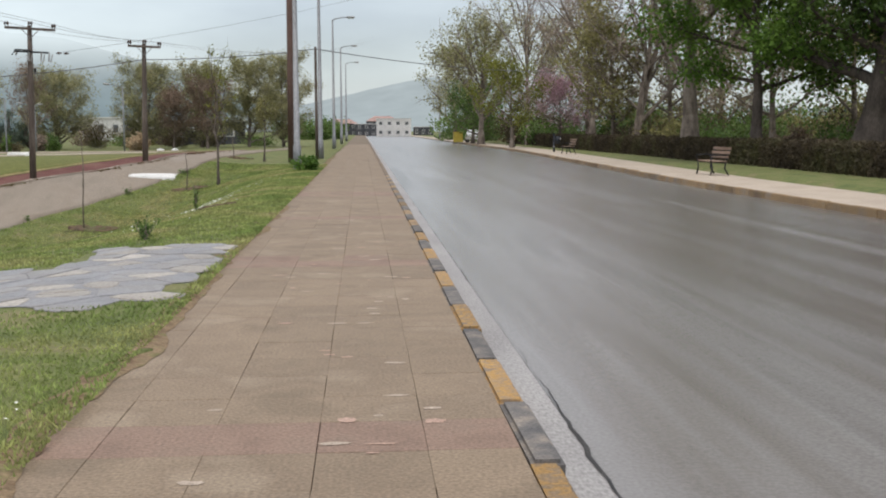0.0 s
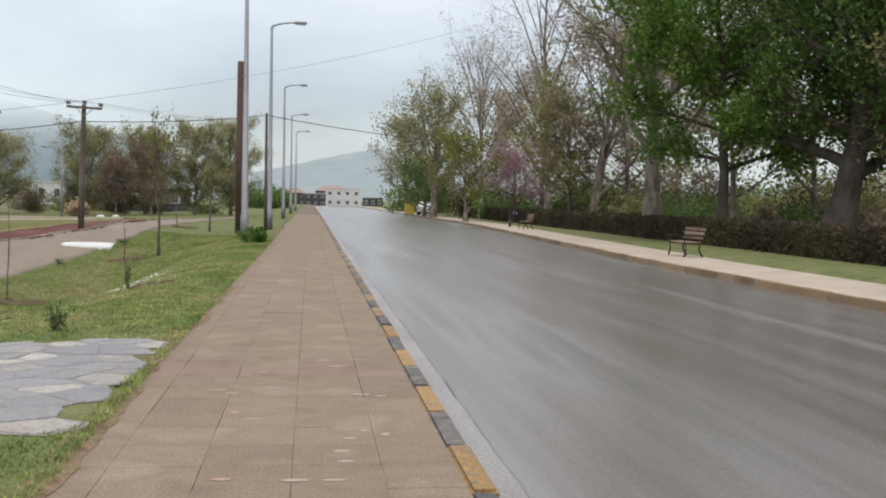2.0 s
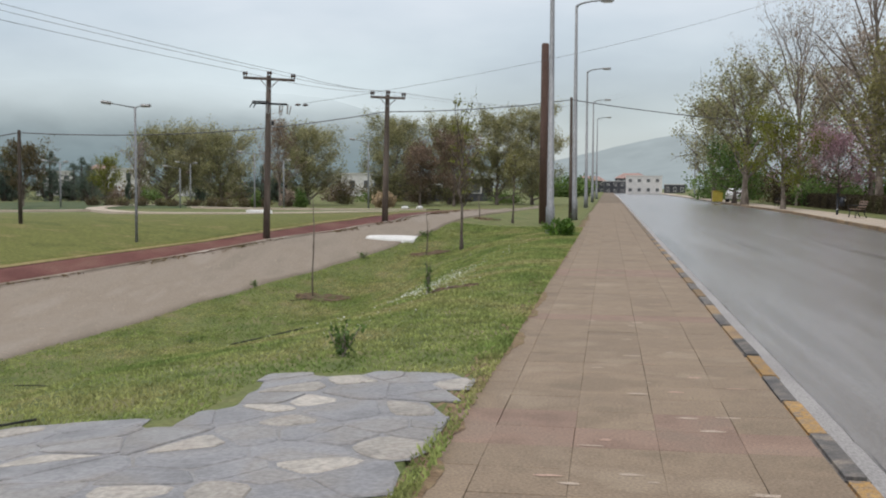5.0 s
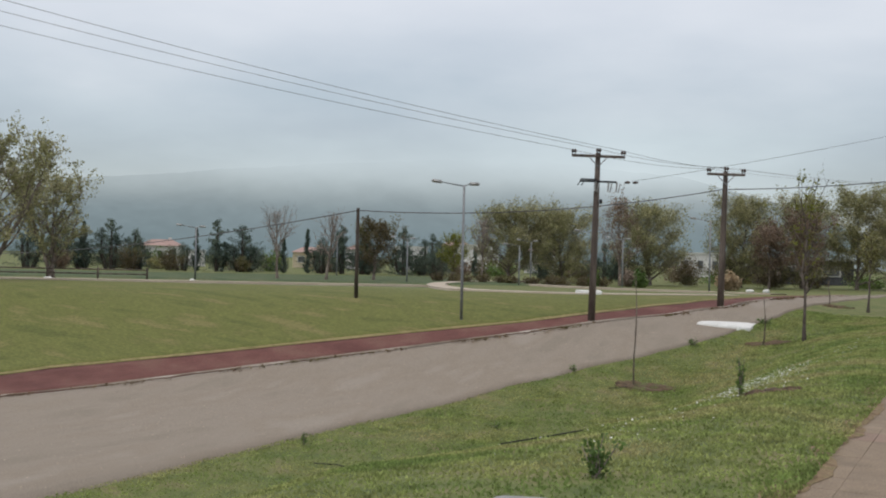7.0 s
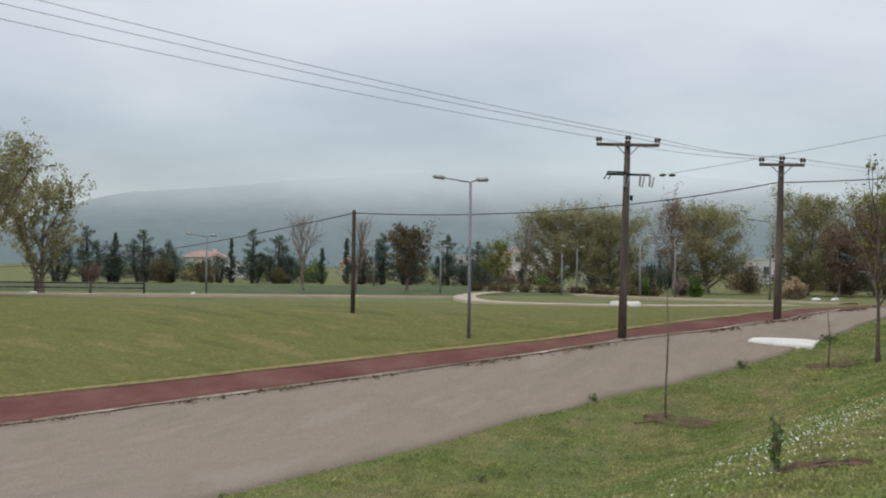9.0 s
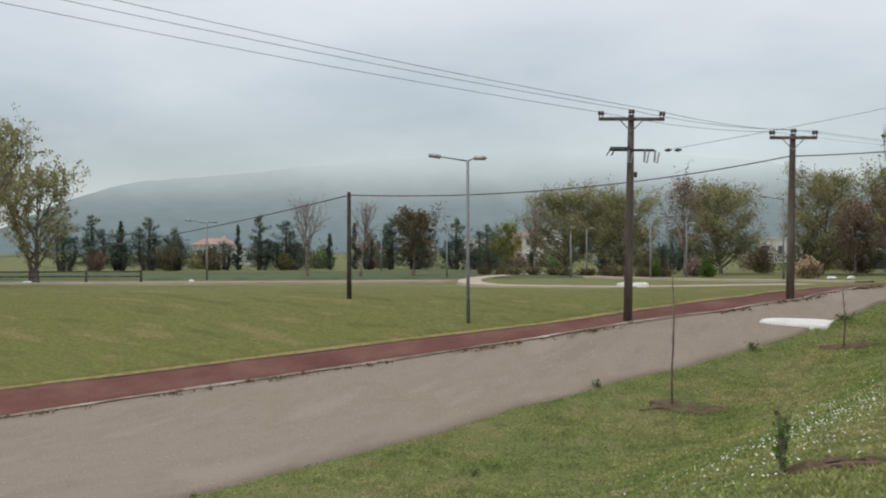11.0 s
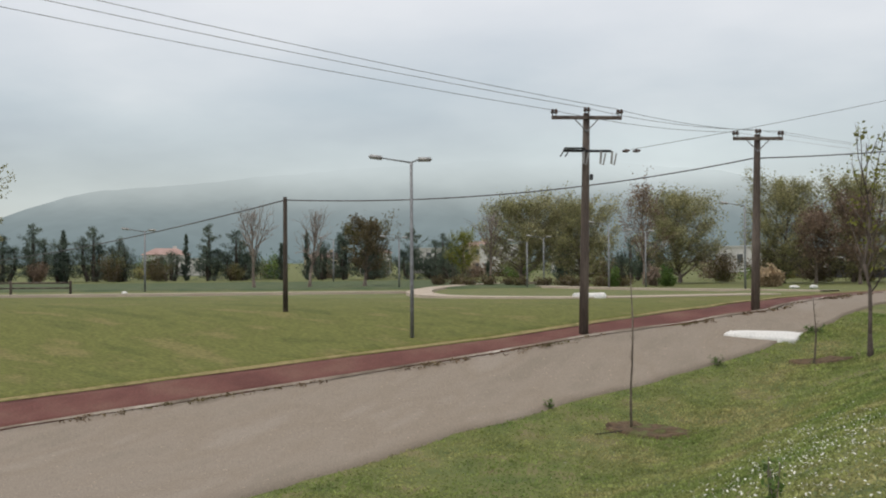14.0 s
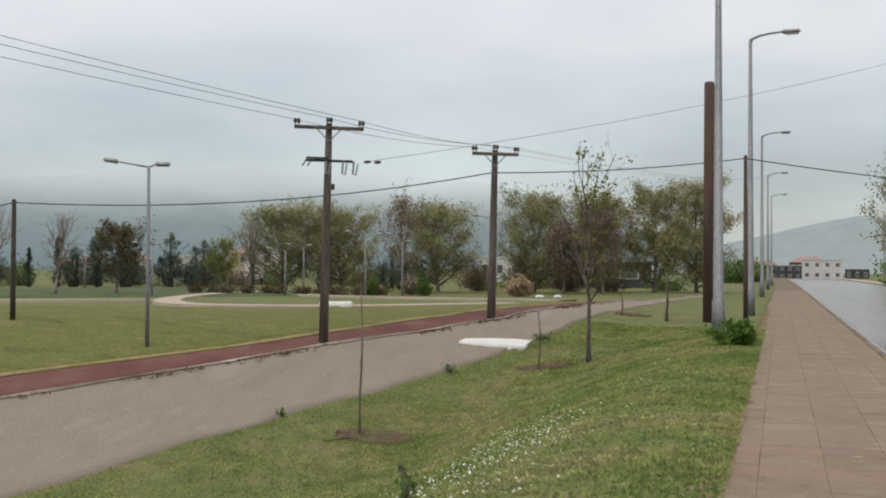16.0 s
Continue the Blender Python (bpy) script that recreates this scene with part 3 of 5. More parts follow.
# ---- trees ----
def grow(rng, H, W, bare, n1, n2, n3, lift, r0, lean=0.0, low=0.45, split=1):
    """Trunk, limbs and twigs of a tree: three lists of tapered segments."""
    trunk, limbs, twigs = [], [], []
    stems = []
    for k in range(split):
        P = [np.zeros(3)]
        aim = rng.normal(0, 0.05 + (0.18 if split > 1 else 0), 2)
        for i in range(1, 9):
            z = H * 0.93 * i / 8
            P.append(np.array([aim[0] * z + rng.normal(0, 0.012) * H * i / 8, aim[1] * z + rng.normal(0, 0.012) * H * i / 8 + lean * z, z]))
        R = [r0 * (1 - 0.9 * (i / 8) ** 0.8) + 0.012 for i in range(9)]
        R[0] *= 1.35
        for i in range(8):
            trunk.append((P[i], P[i + 1], R[i], R[i + 1]))
        stems.append((P, R))
    for i in range(n1):
        P, R = stems[i % split]
        u = bare / H + (0.97 - bare / H) * ((i + rng.uniform(0, 1)) / n1)
        f = u * H / (H * 0.93) * 8
        k = min(int(f), 7)
        p = P[k] + (P[k + 1] - P[k]) * min(f - k, 1)
        rt = R[k]
        v = (u * H - bare) / (H - bare)
        env = W / 2 * math.sqrt(max(0.06, 1 - ((v - low) / (1 - low if v > low else low + 0.25)) ** 2))
        az = i * 2.4 + rng.uniform(-0.4, 0.4)
        el = radians(lift + rng.uniform(-14, 14) + 25 * v)
        L = env / math.cos(min(el, radians(68))) * rng.uniform(0.75, 1.1)
        L = min(L, (H * 1.03 - p[2]) / max(math.sin(el), 0.12) + 0.3)
        d = np.array([math.cos(az) * math.cos(el), math.sin(az) * math.cos(el), math.sin(el)])
        pts = [p]
        for j in range(4):
            d = d + rng.normal(0, 0.10, 3) + np.array([0, 0, 0.06])
            d /= np.linalg.norm(d)
            pts.append(pts[-1] + d * L / 4)
        rl = [max(0.008, rt * 0.55 * (1 - 0.8 * j / 4)) for j in range(5)]
        for j in range(4):
            limbs.append((pts[j], pts[j + 1], rl[j], rl[j + 1]))
        for j in range(n2):
            g = rng.uniform(0.25, 1.0) * 3.99
            k2 = int(g)
            q = pts[k2] + (pts[k2 + 1] - pts[k2]) * (g - k2)
            dd = pts[k2 + 1] - pts[k2]
            dd = dd / np.linalg.norm(dd) + rng.normal(0, 0.55, 3) + np.array([0, 0, 0.18])
            dd /= np.linalg.norm(dd)
            l2 = L * rng.uniform(0.25, 0.5)
            e1 = q + dd * l2 * 0.55
            dd2 = dd + rng.normal(0, 0.25, 3)
            e2 = e1 + dd2 / np.linalg.norm(dd2) * l2 * 0.45
            rr = max(0.006, rl[k2] * 0.45)
            twigs.append((q, e1, rr, rr * 0.65))
            twigs.append((e1, e2, rr * 0.65, rr * 0.3))
            for _ in range(n3):
                h = rng.uniform(0.2, 1)
                b = q + (e1 - q) * h if rng.uniform() < 0.5 else e1 + (e2 - e1) * h
                d3 = dd + rng.normal(0, 0.6, 3)
                d3 /= np.linalg.norm(d3)
                twigs.append((b, b + d3 * l2 * rng.uniform(0.2, 0.5), rr * 0.5, rr * 0.2))
    return trunk, limbs, twigs


def leaf_points(rng, twigs, count, sigma, clump=1):
    A = np.array([t[0] for t in twigs])
    B = np.array([t[1] for t in twigs])
    L = np.linalg.norm(B - A, axis=1)
    k = rng.choice(len(A), max(1, count // clump), p=L / L.sum())
    u = rng.uniform(0.2, 1.1, len(k))[:, None]
    c = A[k] + (B[k] - A[k]) * u
    if clump > 1:
        c = np.repeat(c, clump, axis=0)
    return c + rng.normal(0, sigma, (len(c), 3))


def tree(seed, x, y, H, W, leaf, lab, z=None, name="tree", bare=1.0, n1=16, n2=5, n3=3, lift=30, r0=0.12, leaves=4000, size=0.15, sigma=0.15, bark=None, low=0.45, split=1, clump=3, thick=1.0, group=""):
    rng = np.random.default_rng(seed)
    t = thing(name, pose(x, y, zat(x, y) if z is None else z), lab, "tree", group)
    trunk, limbs, twigs = grow(rng, H, W, bare, n1, n2, n3, lift, r0, low=low, split=split)
    tv, tf = tube_arrays(trunk, 9)
    lv, lf = tube_arrays(limbs, 5)
    k = len(tv)
    part("trunk", mesh_of("trunk", tv + lv, tf + [tuple(i + k for i in f) for f in lf], bark or M_bark, True), t)
    wv, wf = tube_arrays([(a, b, p * thick, q * thick) for a, b, p, q in twigs], 3)
    tagged(part("branchwork", mesh_of("branchwork", wv, wf, M_twig if bark is None else bark), t), kind="stuff")
    if leaves:
        pts = leaf_points(rng, twigs + limbs, leaves, sigma, clump)
        part("crown", leaf_mesh("crown", pts, size, leaf, rng), t)
    return t


def conifer(seed, x, y, H, W, lab, column, z=None, leaf=None, count=2600):
    """A cypress column, or an uneven dark pine with several spires and ragged boughs."""
    rng = np.random.default_rng(seed)
    t = thing("cypress" if column else "pine_tree", pose(x, y, zat(x, y) if z is None else z), lab, "tree", "dark conifers beyond the field")
    spires = [(0.0, 0.0, 1.0)] if column else [(0.0, 0.0, 1.0)] + [(0.2 * W * math.cos(q), 0.2 * W * math.sin(q), rng.uniform(0.45, 0.85)) for q in rng.uniform(0, 6.3, 2)]
    segs, boughs, c = [], [], []
    for px, py, tall in spires:
        Hs, Ws = H * tall, W * (1.0 if column else 0.95)
        segs += [(np.array([px * 0.5, py * 0.5, 0.0]), np.array([px, py, Hs * 0.4]), W * 0.04 + 0.03, W * 0.03 + 0.02), (np.array([px, py, Hs * 0.4]), np.array([px, py, Hs * 0.98]), W * 0.03 + 0.02, 0.01)]
        nb = 70 if column else 30
        for i in range(nb):
            v = (i + rng.uniform(0, 1)) / nb
            zz = Hs * (0.04 + 0.94 * v)
            env = Ws / 2 * (min(1, v * 5 + 0.35) * (1 - v) ** 0.7 + 0.03 if column else (1 - v) ** 0.75 * rng.uniform(0.35, 1.3) + 0.08)
            az = rng.uniform(0, 6.3)
            e = np.array([math.cos(az) * env, math.sin(az) * env, env * (0.9 if column else rng.uniform(-0.1, 0.75))])
            p = np.array([px, py, zz - (e[2] if column else 0)])
            boughs.append((p, p + e, 0.014, 0.006))
            m = count // (nb * len(spires))
            u = rng.uniform(0.1, 1.05, m)[:, None]
            c.append(p + e * u + rng.normal(0, 0.1 * W / 1.6 if column else 0.07 + 0.02 * W, (m, 3)) * (1.1 - 0.6 * u))
    v1, f1 = tube_arrays(segs, 7)
    v2, f2 = tube_arrays(boughs, 3)
    k = len(v1)
    part("trunk", mesh_of("trunk", v1 + v2, f1 + [tuple(i + k for i in f) for f in f2], M_bark_dark), t)
    part("crown", leaf_mesh("crown", np.concatenate(c), (0.055 if column else 0.048) * H ** 0.7, leaf or M_conifer, rng, 0.4, 0.9 if column else 0.6), t)
    return t


def bush(seed, x, y, H, W, leaf, lab, z=None, name="bush", count=1800, size=0.09, upright=0.2, cone=0.0, group=""):
    """Stems fanning from the ground with leaves out to an uneven surface."""
    rng = np.random.default_rng(seed)
    t = thing(name, pose(x, y, zat(x, y) if z is None else z), lab, "bush", group)
    stems, c = [], []
    for i in range(22):
        az, r = rng.uniform(0, 6.3), math.sqrt(rng.uniform(0, 1))
        hh = H * (1 - (0.85 if cone else 0.45) * r ** 1.6) * rng.uniform(0.75, 1.08)
        tip = np.array([math.cos(az) * r * W / 2, math.sin(az) * r * W / 2, hh])
        base = np.array([tip[0] * 0.25, tip[1] * 0.25, 0])
        mid = (base + tip) / 2 + rng.normal(0, 0.03 * W, 3)
        stems += [(base, mid, 0.018, 0.012), (mid, tip, 0.012, 0.004)]
        m = count // 22
        u = rng.uniform(0.08, 1.0, m)[:, None]
        c.append(np.where(u < 0.5, base + (mid - base) * u * 2, mid + (tip - mid) * (u - 0.5) * 2) + rng.normal(0, 0.085 * W, (m, 3)) * (1, 1, 0.8))
    v, f = tube_arrays(stems, 4)
    tagged(part("stem_tangle", mesh_of("stem_tangle", v, f, M_twig), t), kind="stuff")
    pts = np.concatenate(c)
    pts[:, 2] = np.abs(pts[:, 2]) + 0.02
    part("leaves", leaf_mesh("leaves", pts, size, leaf, rng, 0.5, upright), t)
    return t


# park side, behind the hedge
G = "trees of the park across the road"
tree(11, 15.9, 51.6, 17.0, 10.5, M_olive, "tall half-bare plane tree with pale upper trunk", z=0, bare=3.2, n1=26, n2=8, n3=6, lift=38, r0=0.42, leaves=5200, size=0.17, sigma=0.25, group=G, thick=1.2)
tree(12, 16.8, 45.2, 12.5, 8.6, M_green, "leafy bright green tree with a dark trunk", z=0, bare=2.9, n1=26, n2=9, n3=4, lift=14, r0=0.26, leaves=34000, size=0.21, sigma=0.30, bark=M_bark_dark, low=0.35, clump=6, group=G)
tree(13, 19.8, 41.5, 15.0, 9.0, M_deep, "large dense green tree with a thick dark trunk", z=0, bare=2.6, n1=30, n2=9, n3=4, lift=8, r0=0.62, leaves=27000, size=0.22, sigma=0.34, bark=M_bark_dark, low=0.3, clump=6, group=G)
tree(14, 23.6, 43.8, 12.0, 8.0, M_deep, "shaded dark green tree behind the hedge", z=0, bare=2.4, n1=22, n2=8, n3=4, lift=20, r0=0.3, leaves=8000, size=0.22, sigma=0.3, bark=M_bark_dark, group=G)
tree(15, 23.2, 36.6, 12.5, 9.5, M_olive, "olive tinged spreading tree with thin branches", z=0, bare=1.9, n1=26, n2=9, n3=5, lift=15, r0=0.26, leaves=13000, size=0.18, sigma=0.3, low=0.35, group=G)
tree(16, 17.3, 80.1, 19.0, 11.2, M_budding, "bare grey tree just budding", z=0, bare=2.0, n1=28, n2=8, n3=7, lift=45, r0=0.25, leaves=3200, size=0.14, sigma=0.22, group=G, thick=0.6)
tree(17, 18.2, 71.7, 19.5, 10.6, M_budding, "many-stemmed bare tree with pinkish buds", z=0, bare=1.6, n1=28, n2=8, n3=7, lift=48, r0=0.22, leaves=3600, size=0.14, sigma=0.22, split=2, group=G, thick=0.6)
tree(18, 16.3, 88.0, 4.9, 7.2, M_pink, "small judas tree in pink blossom", z=0, bare=1.3, n1=20, n2=8, n3=4, lift=20, r0=0.14, leaves=7500, size=0.16, sigma=0.24, group=G)
tree(19, 15.2, 98.0, 15.2, 10.4, M_budding, "bare budding tree along the park edge", z=0, bare=2.0, n1=26, n2=8, n3=6, lift=42, r0=0.22, leaves=3200, size=0.15, sigma=0.25, group=G, thick=0.7)
tree(20, 11.8, 84.0, 6.0, 5.4, M_yelleaf, "low fresh yellow-green tree", z=0, bare=1.2, n1=18, n2=7, n3=3, lift=25, r0=0.16, leaves=7000, size=0.16, sigma=0.24, group=G)
tree(21, 11.6, 104.0, 11.0, 9.0, M_poplar, "grey-green leafy tree by the road bend", z=0, bare=1.8, n1=24, n2=7, n3=4, lift=40, r0=0.3, leaves=8000, size=0.22, sigma=0.3, group=G, thick=1.5)
tree(22, 10.9, 124.0, 9.5, 8.0, M_poplar, "distant green tree by the road", z=0, bare=1.5, n1=20, n2=6, n3=3, lift=38, r0=0.26, leaves=6000, size=0.26, sigma=0.35, group=G, thick=1.5)
tree(23, 11.6, 112.0, 5.0, 7.0, M_dkgreen, "low dark evergreen by the road", z=0, bare=0.8, n1=18, n2=6, n3=3, lift=15, r0=0.2, leaves=6000, size=0.25, sigma=0.35, group=G)
for i, (x, y, h, w, lf) in enumerate([(28, 60, 12, 9, M_olive), (21, 72, 13, 9, M_budding), (33, 50, 11, 9, M_olive), (19, 90, 12, 9, M_budding), (36, 66, 13, 10, M_poplar), (27, 80, 13, 10, M_olive), (17.5, 74, 8, 7, M_olive), (42, 54, 14, 11, M_dkgreen), (30, 96, 13, 11, M_poplar), (31, 41, 9, 8, M_olive), (18, 108, 11, 9, M_olive), (45, 76, 14, 12, M_poplar), (22.5, 58, 11, 8, M_budding), (27, 33.5, 10, 8, M_olive)]):
    tree(40 + i, x, y, h, w, lf, "mixed park tree deep behind the hedge", z=0, bare=1.6, n1=20, n2=7, n3=4, lift=28, r0=0.2, leaves=6500, size=0.24, sigma=0.35, group=G, thick=1.4)
for i, (x, y, h, w, lf) in enumerate([(17.9, 44, 1.5, 1.9, M_redleaf), (23.5, 47, 1.9, 2.6, M_redleaf), (24.3, 40.5, 1.5, 2.0, M_yelleaf), (26, 37, 1.6, 2.4, M_yelleaf), (19, 54, 1.4, 2.6, M_dkgreen), (21, 62, 1.5, 3, M_dkgreen), (29, 44, 2.6, 4, M_conifer), (32, 36, 3.4, 5, M_conifer), (35, 42, 3.4, 5, M_dkgreen), (25, 67, 2.4, 5, M_dkgreen), (30, 70, 3.2, 6, M_olive), (38, 60, 3.5, 6, M_dkgreen), (22, 82, 3, 6, M_dkgreen), (16.5, 95, 3, 6, M_dkgreen), (35, 84, 4, 8, M_dkgreen), (44, 66, 4, 8, M_dkgreen), (29, 106, 4, 9, M_dkgreen), (19, 66, 2.2, 4, M_olive), (24, 75, 3, 6, M_hedge), (31, 62, 3, 6, M_olive), (36, 74, 4, 8, M_hedge), (41, 84, 5, 10, M_olive), (50, 70, 5, 10, M_hedge), (48, 58, 5, 9, M_olive), (42, 48, 4, 8, M_hedge), (38, 36, 4, 7, M_olive), (24, 96, 4, 8, M_olive), (18, 120, 4, 9, M_hedge), (34, 118, 5, 12, M_olive), (52, 92, 6, 13, M_olive)]):
    bush(80 + i, x, y, h, w, lf, "leafy park shrub behind the clipped hedge", z=0.01, count=1700, size=0.12 + 0.03 * w, group="park shrubs")
for i in range(22):
    q = i / 21
    bush(440 + i, 16.5 + 46 * q + 1.5 * math.sin(i * 3.1), 104 - 46 * q + 4 * math.sin(i * 1.9), 3.6 + 1.2 * math.sin(i * 2.7), 6.5, (M_hedge_dark, M_hedge, M_dkgreen, M_deep)[i % 4], "tangled undergrowth deep in the park", z=0.01, count=1500, size=0.34, group="park undergrowth")
for i in range(14):
    q = i / 13
    bush(470 + i, 18 + 20 * q, 72 - 30 * q + 3 * math.sin(i * 2.2), 2.0 + 0.8 * math.sin(i * 1.3), 3.6, (M_hedge_dark, M_hedge, M_deep)[i % 3], "loose park undergrowth behind the hedge", z=0.01, count=1100, size=0.2, group="park undergrowth")
for i, (x, y) in enumerate([(21.0, 41.9), (25.2, 37.6)]):
    bush(98 + i, x, y, 1.5, 1.5, M_straw, "dry straw coloured pampas grass clump", z=0.01, name="pampas_grass", count=1600, size=0.34, upright=1.4, group="pampas grass")


def hedge():
    rng = np.random.default_rng(5)
    t = thing("hedge", pose(0, 0, 0), "long low clipped brownish hedge with woody stems", "hedge")
    n = 60000
    y = rng.uniform(14, 112, n)
    u, v = rng.uniform(-1, 1, n), rng.uniform(0.03, 1, n)
    side = rng.uniform(0, 1, n) < 0.45
    u = np.where(side, -1 + rng.normal(0, 0.08, n), u)
    v = np.where(side, v, np.where(rng.uniform(0, 1, n) < 0.7, 1 + rng.normal(0, 0.05, n), v))
    top = 0.95 + 0.07 * np.array([noise.noise((q * 0.6, 0, 0)) + 0.6 * noise.noise((q * 2.2, 3, 0)) for q in y])
    xm = 15.6 + 0.1 * np.sin(y * 0.35)
    pts = np.stack([xm + u * 0.55 * (1 - 0.12 * v), y, v * top], 1)
    part("leaves", leaf_mesh("leaves", pts, 0.13, M_hedge_dark, rng), t)
    segs = []
    for q in np.arange(14, 112, 0.3):
        b = np.array([15.6 + rng.uniform(-0.3, 0.3), q, 0.0])
        segs.append((b, b + np.array([rng.uniform(-0.2, 0.2), rng.uniform(-0.15, 0.15), 0.85]), 0.02, 0.008))
    sv, sf = tube_arrays(segs, 4)
    tagged(part("stem_tangle", mesh_of("stem_tangle", sv, sf, M_twig), t), kind="stuff")
    # plain three-sided sheet filling the hedge core, in the leaf material
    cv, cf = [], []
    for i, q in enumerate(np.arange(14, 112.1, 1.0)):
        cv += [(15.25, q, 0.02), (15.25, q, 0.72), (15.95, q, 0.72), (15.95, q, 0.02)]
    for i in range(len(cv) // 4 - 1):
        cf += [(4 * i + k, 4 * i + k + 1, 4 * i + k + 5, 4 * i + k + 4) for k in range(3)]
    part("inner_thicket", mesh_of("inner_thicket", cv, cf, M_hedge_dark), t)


hedge()

# far side of the field
for i, (x, y, h, w) in enumerate([(-69.3, 72.0, 4.4, 2.9), (-66.3, 75.2, 4.2, 2.4), (-60.0, 81.3, 4.4, 2.2), (-58.4, 82.7, 4.0, 2.4), (-51.4, 87.9, 4.2, 2.4), (-46.9, 90.8, 4.2, 2.3), (-44.7, 92.1, 3.6, 2.4), (-49.7, 88.6, 3.4, 2.2), (-64.1, 76.3, 2.6, 2.4), (-34.3, 92.6, 3.4, 2.4), (-28.3, 90.9, 3.0, 2.6), (-25.7, 89.0, 3.2, 2.6), (-70.9, 70.5, 3.4, 2.6), (-68.3, 73.9, 3.2, 2.4), (-64.9, 76.5, 3.3, 2.2), (-62.2, 79.4, 2.2, 2.4), (-59.2, 84.1, 3.2, 2.6), (-50.4, 89.4, 3.7, 2.4), (-52.7, 86.8, 3.0, 2.4), (-45.7, 92.6, 3.1, 2.4), (-42.8, 90.3, 2.4, 2.4)]):
    conifer(120 + i, x, y, h, w * 1.65, "dark irregular pine on the far field edge", False, count=7000)
for i, (x, y, h, w) in enumerate([(-67.8, 73.6, 4.0, 1.05), (-61.4, 80.2, 3.7, 0.8), (-54.0, 86.2, 3.9, 0.8), (-55.6, 84.9, 3.0, 0.85), (-41.3, 93.8, 2.7, 0.6), (-32.1, 86.7, 3.0, 0.8)]):
    conifer(140 + i, x, y, h, w * 1.25, "slim dark cypress on the far field edge", True)
P = "trees beyond the field"
for i, (x, y, h, w) in enumerate([(-31.4, 78.7, 4.6, 5.0), (-27.8, 80.2, 4.5, 5.3), (-22.0, 82.3, 4.9, 5.0), (-16.0, 83.8, 5.5, 4.9), (-12.2, 86.1, 5.7, 4.9), (-8.7, 87.3, 6.2, 4.9), (-6.2, 89.9, 6.6, 4.7)]):
    tree(150 + i, x, y, h, w, M_poplar, "upright poplar with sparse olive spring leaves", bare=0.3, n1=48, n2=8, n3=4, lift=22, r0=0.11, leaves=24000, size=0.12, sigma=0.16, low=0.36, clump=7, group=P, thick=1.0)
for i, (x, y, h, w) in enumerate([(-39.6, 61.9, 3.7, 2.5), (-37.2, 63.7, 3.5, 2.0), (-32.6, 76.7, 3.8, 2.4)]):
    tree(160 + i, x, y, h, w, M_budding, "bare pollarded tree with fanned branches", bare=1.1, n1=24, n2=6, n3=3, lift=58, r0=0.08, leaves=0, group=P, thick=1.9)
tree(165, -35.8, 67.1, 3.3, 2.5, M_hedge, "rounded dark brownish tree on the lawn", bare=0.7, n1=22, n2=7, n3=4, lift=35, r0=0.09, leaves=6500, size=0.12, sigma=0.12, low=0.3, group=P)
tree(166, -22.2, 76.0, 5.0, 3.0, M_redleaf, "reddish budding tree with bare top", bare=0.8, n1=22, n2=6, n3=4, lift=52, r0=0.09, leaves=2600, size=0.12, sigma=0.14, group=P)
tree(167, -38.6, 84.1, 2.9, 2.6, M_yelleaf, "small fresh light green tree", bare=0.4, n1=18, n2=6, n3=3, lift=40, r0=0.07, leaves=4000, size=0.12, sigma=0.14, group=P)
tree(168, -36.7, 41.3, 3.9, 3.5, M_poplar, "twin-stemmed tree with olive and grey leaves", bare=0.5, n1=30, n2=7, n3=4, lift=42, r0=0.10, leaves=8000, size=0.12, sigma=0.09, clump=8, split=2, group=P)
tree(169, -34.5, 35.9, 4.9, 3.9, M_poplar, "tall olive tree at the field corner", bare=0.5, n1=30, n2=7, n3=4, lift=42, r0=0.10, leaves=8000, size=0.12, sigma=0.09, clump=8, split=2, group=P)
for i, (x, y, h, w) in enumerate([(-10.9, 79.7, 4.2, 3.2), (-13.6, 81.5, 3.6, 3.0)]):
    tree(170 + i, x, y, h, w, M_redleaf, "brownish shrubby tree behind the poplars", bare=0.5, n1=20, n2=6, n3=3, lift=40, r0=0.08, leaves=4500, size=0.15, sigma=0.18, group=P)
for i, (x, y, h, w, lf, lab) in enumerate([(-22.4, 71.6, 1.15, 0.85, M_dkgreen, "clipped dark green ball shrub"), (-19.8, 72.6, 1.3, 1.0, M_dkgreen, "clipped dark green ball shrub"), (-20.9, 73.7, 1.1, 1.2, M_budding, "pinkish dry shrub"), (-20.0, 85.0, 2.3, 2.9, M_hedge, "brown-green shrub"), (-14.1, 86.3, 2.4, 2.9, M_hedge, "brown-green shrub"), (-17.0, 84.4, 2.0, 3.0, M_hedge, "brown-green shrub"), (-67.4, 70.9, 1.8, 1.8, M_redleaf, "dark red shrub"), (-64.0, 74.8, 2.5, 2.6, M_hedge, "brown shrub"), (-61.7, 77.4, 2.0, 2.2, M_hedge, "brown shrub"), (-56.8, 80.7, 1.4, 1.4, M_hedge, "brown shrub")]):
    bush(180 + i, x, y, h, w, lf, lab + " beyond the field", size=0.13, count=2200, cone=1.0 if i < 2 else 0, group="shrubs beyond the field")
for i in range(26):
    q = i / 25
    bush(400 + i, -72 + 62 * q + 1.5 * math.sin(i * 5.1), 82 + 18 * math.sin(q * 2.6) + 3 * math.sin(i * 2.3), 1.5 + 0.7 * math.sin(i * 1.7), 3.4, (M_hedge, M_dkgreen, M_olive, M_redleaf)[i % 4], "shrub thicket along the far park edge", count=1100, size=0.2, group="far park shrubs")
